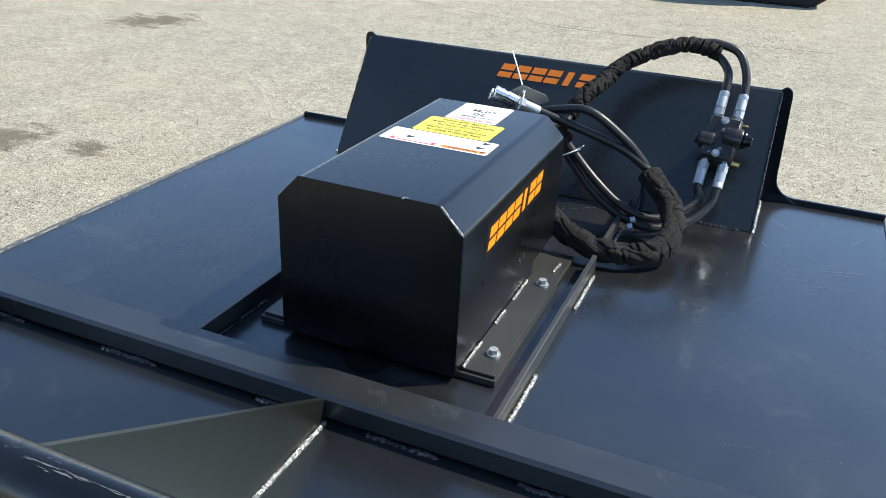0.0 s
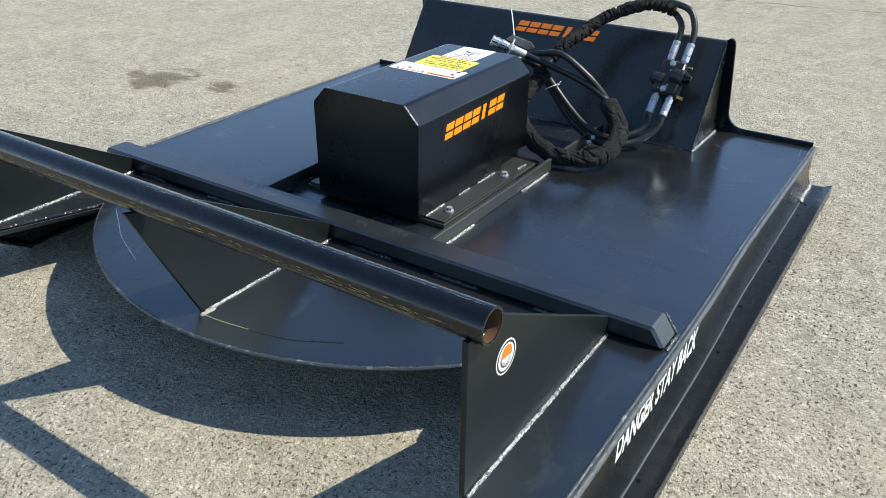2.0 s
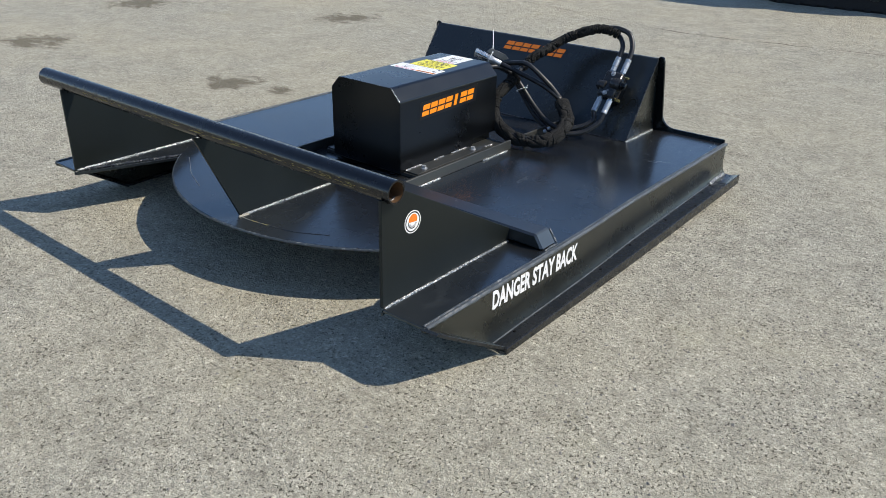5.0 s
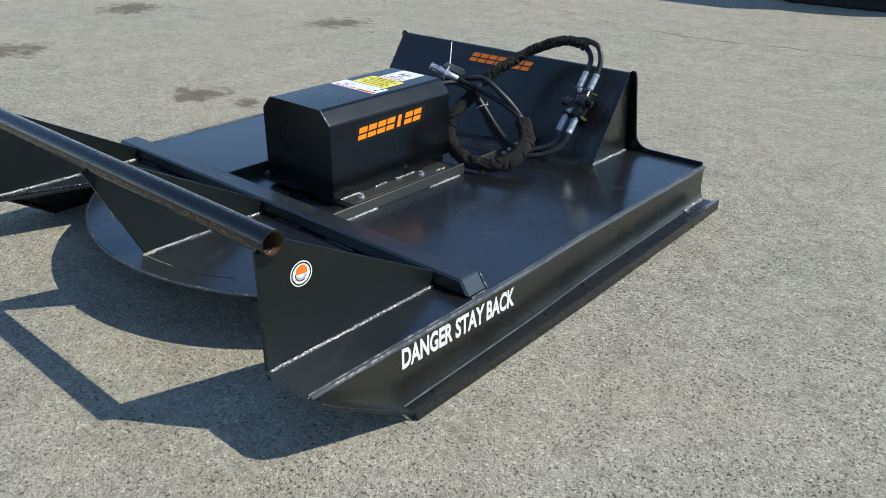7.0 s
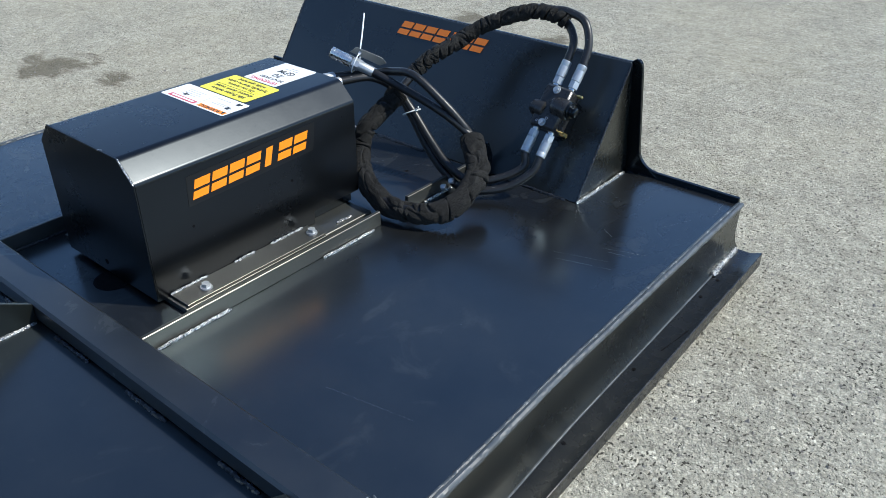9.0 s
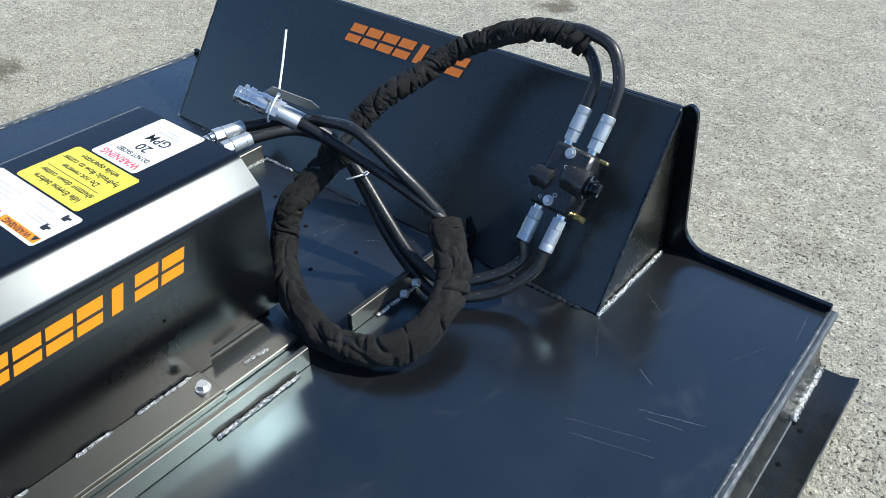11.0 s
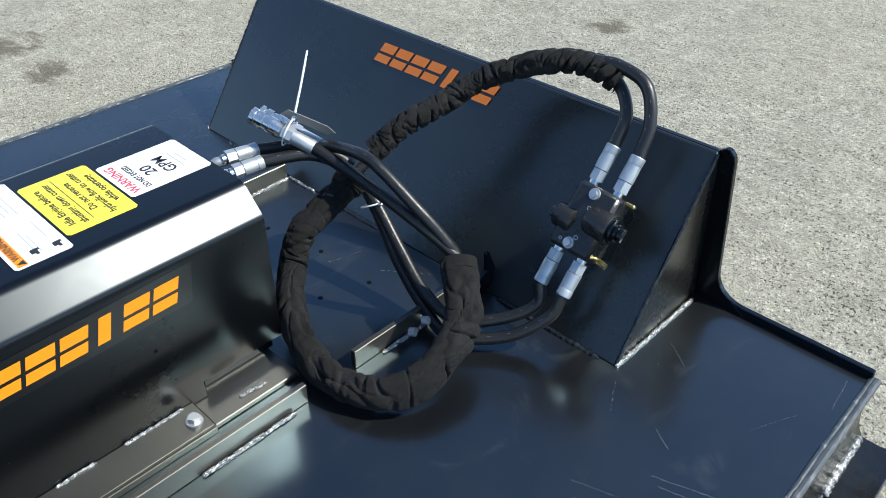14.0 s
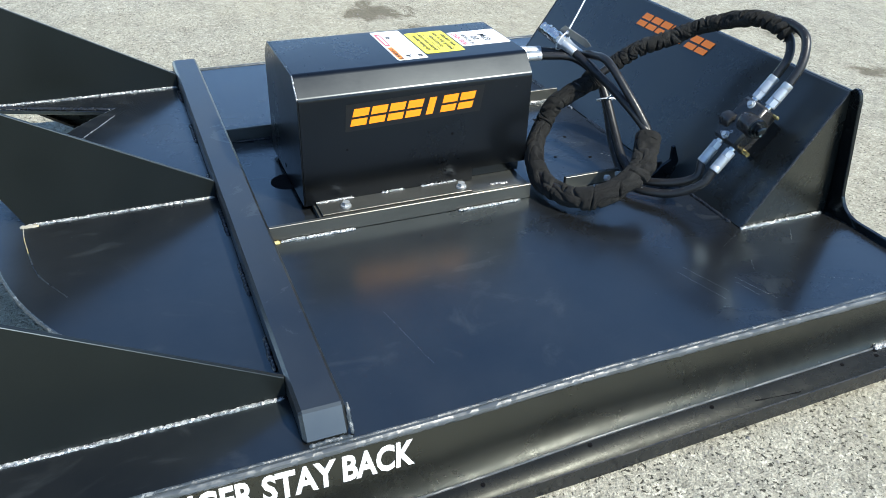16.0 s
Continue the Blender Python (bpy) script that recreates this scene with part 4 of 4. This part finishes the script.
# two hoses: valve bottom, across the deck, up to the motor
VB1, VB2 = at(-0.024, -0.055, 0.0), at(0.022, -0.055, 0.0)
FB1, FB2 = VB1 - VU * 0.068, VB2 - VU * 0.068
MF1, MF2 = Vector((0.010, 0.448, 0.430)), Vector((-0.036, 0.470, 0.427))
low_1 = [FB1, (0.440, 0.655, 0.250), (0.405, 0.615, 0.224), (0.345, 0.565, 0.214), (0.275, 0.562, 0.232), (0.200, 0.576, 0.280), (0.132, 0.584, 0.342), (0.090, 0.570, 0.392), (0.050, 0.520, 0.430), MF1]
low_2 = [FB2, (0.470, 0.645, 0.245), (0.425, 0.595, 0.208), (0.350, 0.540, 0.200), (0.275, 0.556, 0.208), (0.195, 0.574, 0.252), (0.118, 0.592, 0.326), (0.065, 0.585, 0.392), (0.010, 0.540, 0.424), MF2]
hose_c = hose(low_1, "black rubber hydraulic hose from valve to motor")
hose_d = hose(low_2, "black rubber hydraulic hose lying on the deck")
ferrule(FB1, VB1, hose_c)
ferrule(FB2, VB2, hose_d)
ferrule(MF1, MF1 + Vector((-0.010, -0.058, -0.002)), hose_c)
ferrule(MF2, MF2 + Vector((-0.010, -0.064, 0.002)), hose_d)
for i, s in enumerate((MF1, MF2)):
    e = s + Vector((-0.010, -0.058, -0.002))
    part("elbow", sweep(smooth_line([e, e + Vector((-0.008, -0.018, -0.006)), e + Vector((-0.012, -0.026, -0.05))], 6), 0.009, 12), ZINC, hose_c if i == 0 else hose_d, smooth=True)


def coupler(end, way, parent):
    """A flat face quick coupler: nut, grooved body and ring."""
    e, d = Vector(end), Vector(way).normalized()
    part("ferrule", lathe(e, e + d * 0.042, [(0, 0.0112), (0.05, 0.0126), (0.95, 0.0126), (1, 0.0098)], 18), ZINC, parent, "zinc crimped ferrule", smooth=True)
    part("nut", hexagon(e + d * 0.040, e + d * 0.058, 0.0150), ZINC, parent)
    part("coupler", lathe(e + d * 0.058, e + d * 0.118, [(0, 0.0115), (0.04, 0.0142), (0.3, 0.0150), (0.45, 0.0150), (0.46, 0.0130), (0.60, 0.0130), (0.61, 0.0146), (0.80, 0.0146), (0.81, 0.0125), (0.86, 0.0125), (0.87, 0.0150), (0.98, 0.0150), (1, 0.0132)], 24), CHROME, parent, "bright steel quick coupler", smooth=True)


coupler(exit_a[-1], Vector((-0.83, -0.42, 0.385)), hose_a)
coupler(exit_b[-1], Vector((-0.86, -0.36, 0.34)), hose_b)


def sleeve(points, r, label, seed, folds, ruche, open_end):
    """A ruched fabric sleeve round the hoses."""
    line = smooth_line(points, 44)

    def rad(s, a):
        c, d = math.cos(a), math.sin(a)
        u = s * folds + 0.42 * math.sin(a + 6.0 * noise.noise((s * folds * 0.45, seed, 1.0))) + 0.7 * noise.noise((s * folds * 0.4, seed + 3.0, 0.5))
        k = math.floor(u)
        v = abs(u - k - 0.5) * 2
        depth = min(1.0, max(0.0, 0.45 + 1.5 * noise.noise((u * 0.8, c * 0.8 + seed, d * 0.8))))
        crease = -ruche * depth * max(0.0, (v - 0.66) / 0.34) ** 1.2
        bulge = 0.10 * ruche * depth * (1 - v * v)
        soft = 0.13 * noise.noise((s * folds * 0.5, c * 0.9 + seed, d * 0.9)) + 0.08 * noise.noise((s * folds * 1.6 + 2.0 * c, c * 1.7, d * 1.7 + seed))
        flare = open_end * (0.20 * min(1.0, max(0.0, (s - 0.80) / 0.10)) + 0.30 * max(0.0, 1 - s / 0.07))
        fold = 0.0
        for f, amp in ((0.9, 0.26), (1.9, 0.13)):
            q = noise.noise((s * folds * f + 0.8 * math.sin(a + seed), c * 0.7 + seed * f, d * 0.7))
            fold -= amp * max(0.0, 1 - abs(q) * 7.0) ** 1.5
        fold *= 0.35 + 0.65 * min(1.0, max(0.0, 0.5 + 1.4 * noise.noise((s * folds * 0.3, seed + 7.0, d))))
        return r * (1.07 + soft + crease + bulge + flare + fold + 0.12 * math.cos(2 * a))
    s = thing("hose_sleeve", tuple(line[len(line) // 2]), label, "hose sleeve", "hose sleeves")
    bm = sweep(line, rad, 56)
    part("sleeve", bm, FABRIC, s, smooth=True)
    d0, d1 = (line[0] - line[1]).normalized(), (line[-1] - line[-2]).normalized()
    part("cuff", sweep([line[-1] - d1 * 0.012, line[-1] + d1 * 0.008], lambda t, a: r * (1.06 + 0.20 * open_end + 0.10 * math.cos(2 * a)), 24), FABRIC, s, smooth=True)
    return s


sleeve(upper[1:9], 0.0205, "black ruched fabric sleeve round two hoses", 2, 20, 0.75, 0.0)
sleeve(loop, 0.0225, "black wrinkled fabric sleeve looped above the deck", 5, 15, 0.60, 1.0)


# cable ties and the card tag on the couplers
def tie(center, axis, r, tip, label):
    c, d = Vector(center), Vector(axis).normalized()
    t = thing("cable_tie", tuple(c), label, "cable tie", "cable ties")
    side = d.cross(Vector((0, 0, 1))).normalized()
    nrm = side.cross(d)
    loop_pts = [c + (side * math.cos(a) + nrm * math.sin(a)) * r for a in np.linspace(0, 2 * math.pi, 25)]
    part("band", sweep(loop_pts, 0.0017, 6, cap=False), NYLON, t, smooth=True)
    head = c + nrm * r
    part("head", hexagon(head - d * 0.003, head + d * 0.003, 0.0045), NYLON, t)
    if tip:
        part("tail", sweep(smooth_line([head, head.lerp(Vector(tip), 0.5) + Vector((0.001, 0, 0)), tip], 5), 0.0019, 5), NYLON, t, smooth=True)
    return t


tie((0.006, 0.512, 0.462), (-0.83, -0.42, 0.385), 0.027, (-0.050, 0.605, 0.559), "white nylon cable tie with a long upright tail")
tie((0.126, 0.587, 0.336), (-0.4, 0.1, 0.7), 0.024, (0.160, 0.575, 0.362), "white nylon cable tie round two hoses")
tag = thing("card_tag", (0.025, 0.530, 0.475), "grey card tag tied to the couplers", "tag")
part("card", flat([(-0.044, -0.014), (0.040, -0.017), (0.052, 0.004), (0.034, 0.018), (-0.034, 0.016)], frame_of((0.026, 0.533, 0.479), (0.70, 0.58, -0.41), (0.634, -0.252, 0.73)), 0.0008), PAPER, tag)

# ---- yard round the cutter ----
def crack(points, width, seed):
    bm = bmesh.new()
    line = smooth_line([(*p, 0) for p in points], 22)
    prev = None
    for i, c in enumerate(line):
        t = i / len(line)
        y = c.y + 0.05 * noise.noise((t * 16, seed, 0)) + 0.025 * noise.noise((t * 60, seed, 4))
        w = width * max(0.02, 0.10 + 1.3 * abs(noise.noise((t * 13, seed, 9))) - 0.2 * abs(noise.noise((t * 47, seed, 2))))
        pair = (bm.verts.new((c.x, y - w, 0.0012)), bm.verts.new((c.x, y + w, 0.0012)))
        if prev:
            bm.faces.new((prev[0], pair[0], pair[1], prev[1]))
        prev = pair
    return bm


CRACK = plain("crack_dirt", (0.17, 0.135, 0.10), 0.9, 0, 0.2, 90, 0.5, 0.5)
tagged(part("ground_crack", crack([(-6.0, 5.5), (-3.6, 4.95), (-2.0, 4.45), (-0.75, 4.15), (0.0, 4.24), (1.15, 4.41), (2.6, 4.5), (4.5, 4.6)], 0.020, 2), CRACK), "thin dirty crack across the asphalt", "crack", kind="structure")

def chippings(n, seed):
    """Loose stones strewn on the asphalt, as one object."""
    rng = random.Random(seed)
    verts, faces = [], []
    for _ in range(n):
        x, y = rng.uniform(-4.5, 3.2), rng.uniform(-2.2, 5.2)
        if LEFT - 0.05 < x < RIGHT + 0.07 and -0.7 < y < 1.0:
            continue
        r = 0.0022 + 0.0035 * rng.random() ** 4
        k = len(verts)
        turn = rng.uniform(0, 6.28)
        for i in range(4):
            a = turn + i * 1.57 + rng.uniform(-0.4, 0.4)
            rr = r * rng.uniform(0.7, 1.3)
            verts.append((x + rr * math.cos(a), y + rr * math.sin(a), 0.0))
        verts.append((x + rng.uniform(-0.3, 0.3) * r, y + rng.uniform(-0.3, 0.3) * r, r * rng.uniform(0.7, 1.2)))
        faces += [(k + i, k + (i + 1) % 4, k + 4) for i in range(4)]
    me = bpy.data.meshes.new("loose_stones")
    me.from_pydata(verts, [], faces)
    me.materials.append(STONE)
    return tagged(new("loose_stones", me), "loose pale stone chippings strewn on the asphalt", "gravel", kind="stuff")


chippings(26000, 4)


# ---- parked loader at the edge of the yard ----
loader = thing("track_loader", (0.0, 7.2, 0.0), "dark green compact track loader parked on rubber tracks", "track loader")


def track(y0, y1):
    x0, x1, r = -0.72, 0.62, 0.25
    outer = [*ring_points(x1, r, r, 12, -90, 90), (x1, 2 * r), (x0, 2 * r), *ring_points(x0, r, r, 12, 90, 270), (x0, 0.0)]
    return prism(outer, "y", y0, y1, 0.02)


for y0 in (6.45, 7.65):
    tr = part("rubber_track", track(y0, y0 + 0.34), TYRE, loader)
    for i in range(9):
        x = -0.70 + i * 0.165
        part("tread_bar", box(x, x + 0.06, y0 - 0.006, y0 + 0.346, 0.0, 0.03, 0.004), TYRE, tr)
    for x in (-0.66, -0.2, 0.2, 0.56):
        part("roller", lathe((x, y0 - 0.012, 0.20), (x, y0 + 0.02, 0.20), [(0, 0.09), (0.6, 0.10), (1, 0.10)], 16), PLATE, tr)
part("chassis", box(-0.80, 0.70, 6.80, 7.64, 0.22, 0.80, 0.03), PLATE, loader)
part("body", prism([(-0.95, 0.55), (0.72, 0.55), (0.78, 1.0), (0.60, 1.25), (-0.90, 1.2)], "y", 6.52, 7.92, 0.03), GREEN, loader)
part("cab", prism([(-0.55, 1.2), (0.50, 1.25), (0.45, 1.95), (-0.50, 1.95)], "y", 6.62, 7.82, 0.04), PLATE, loader)
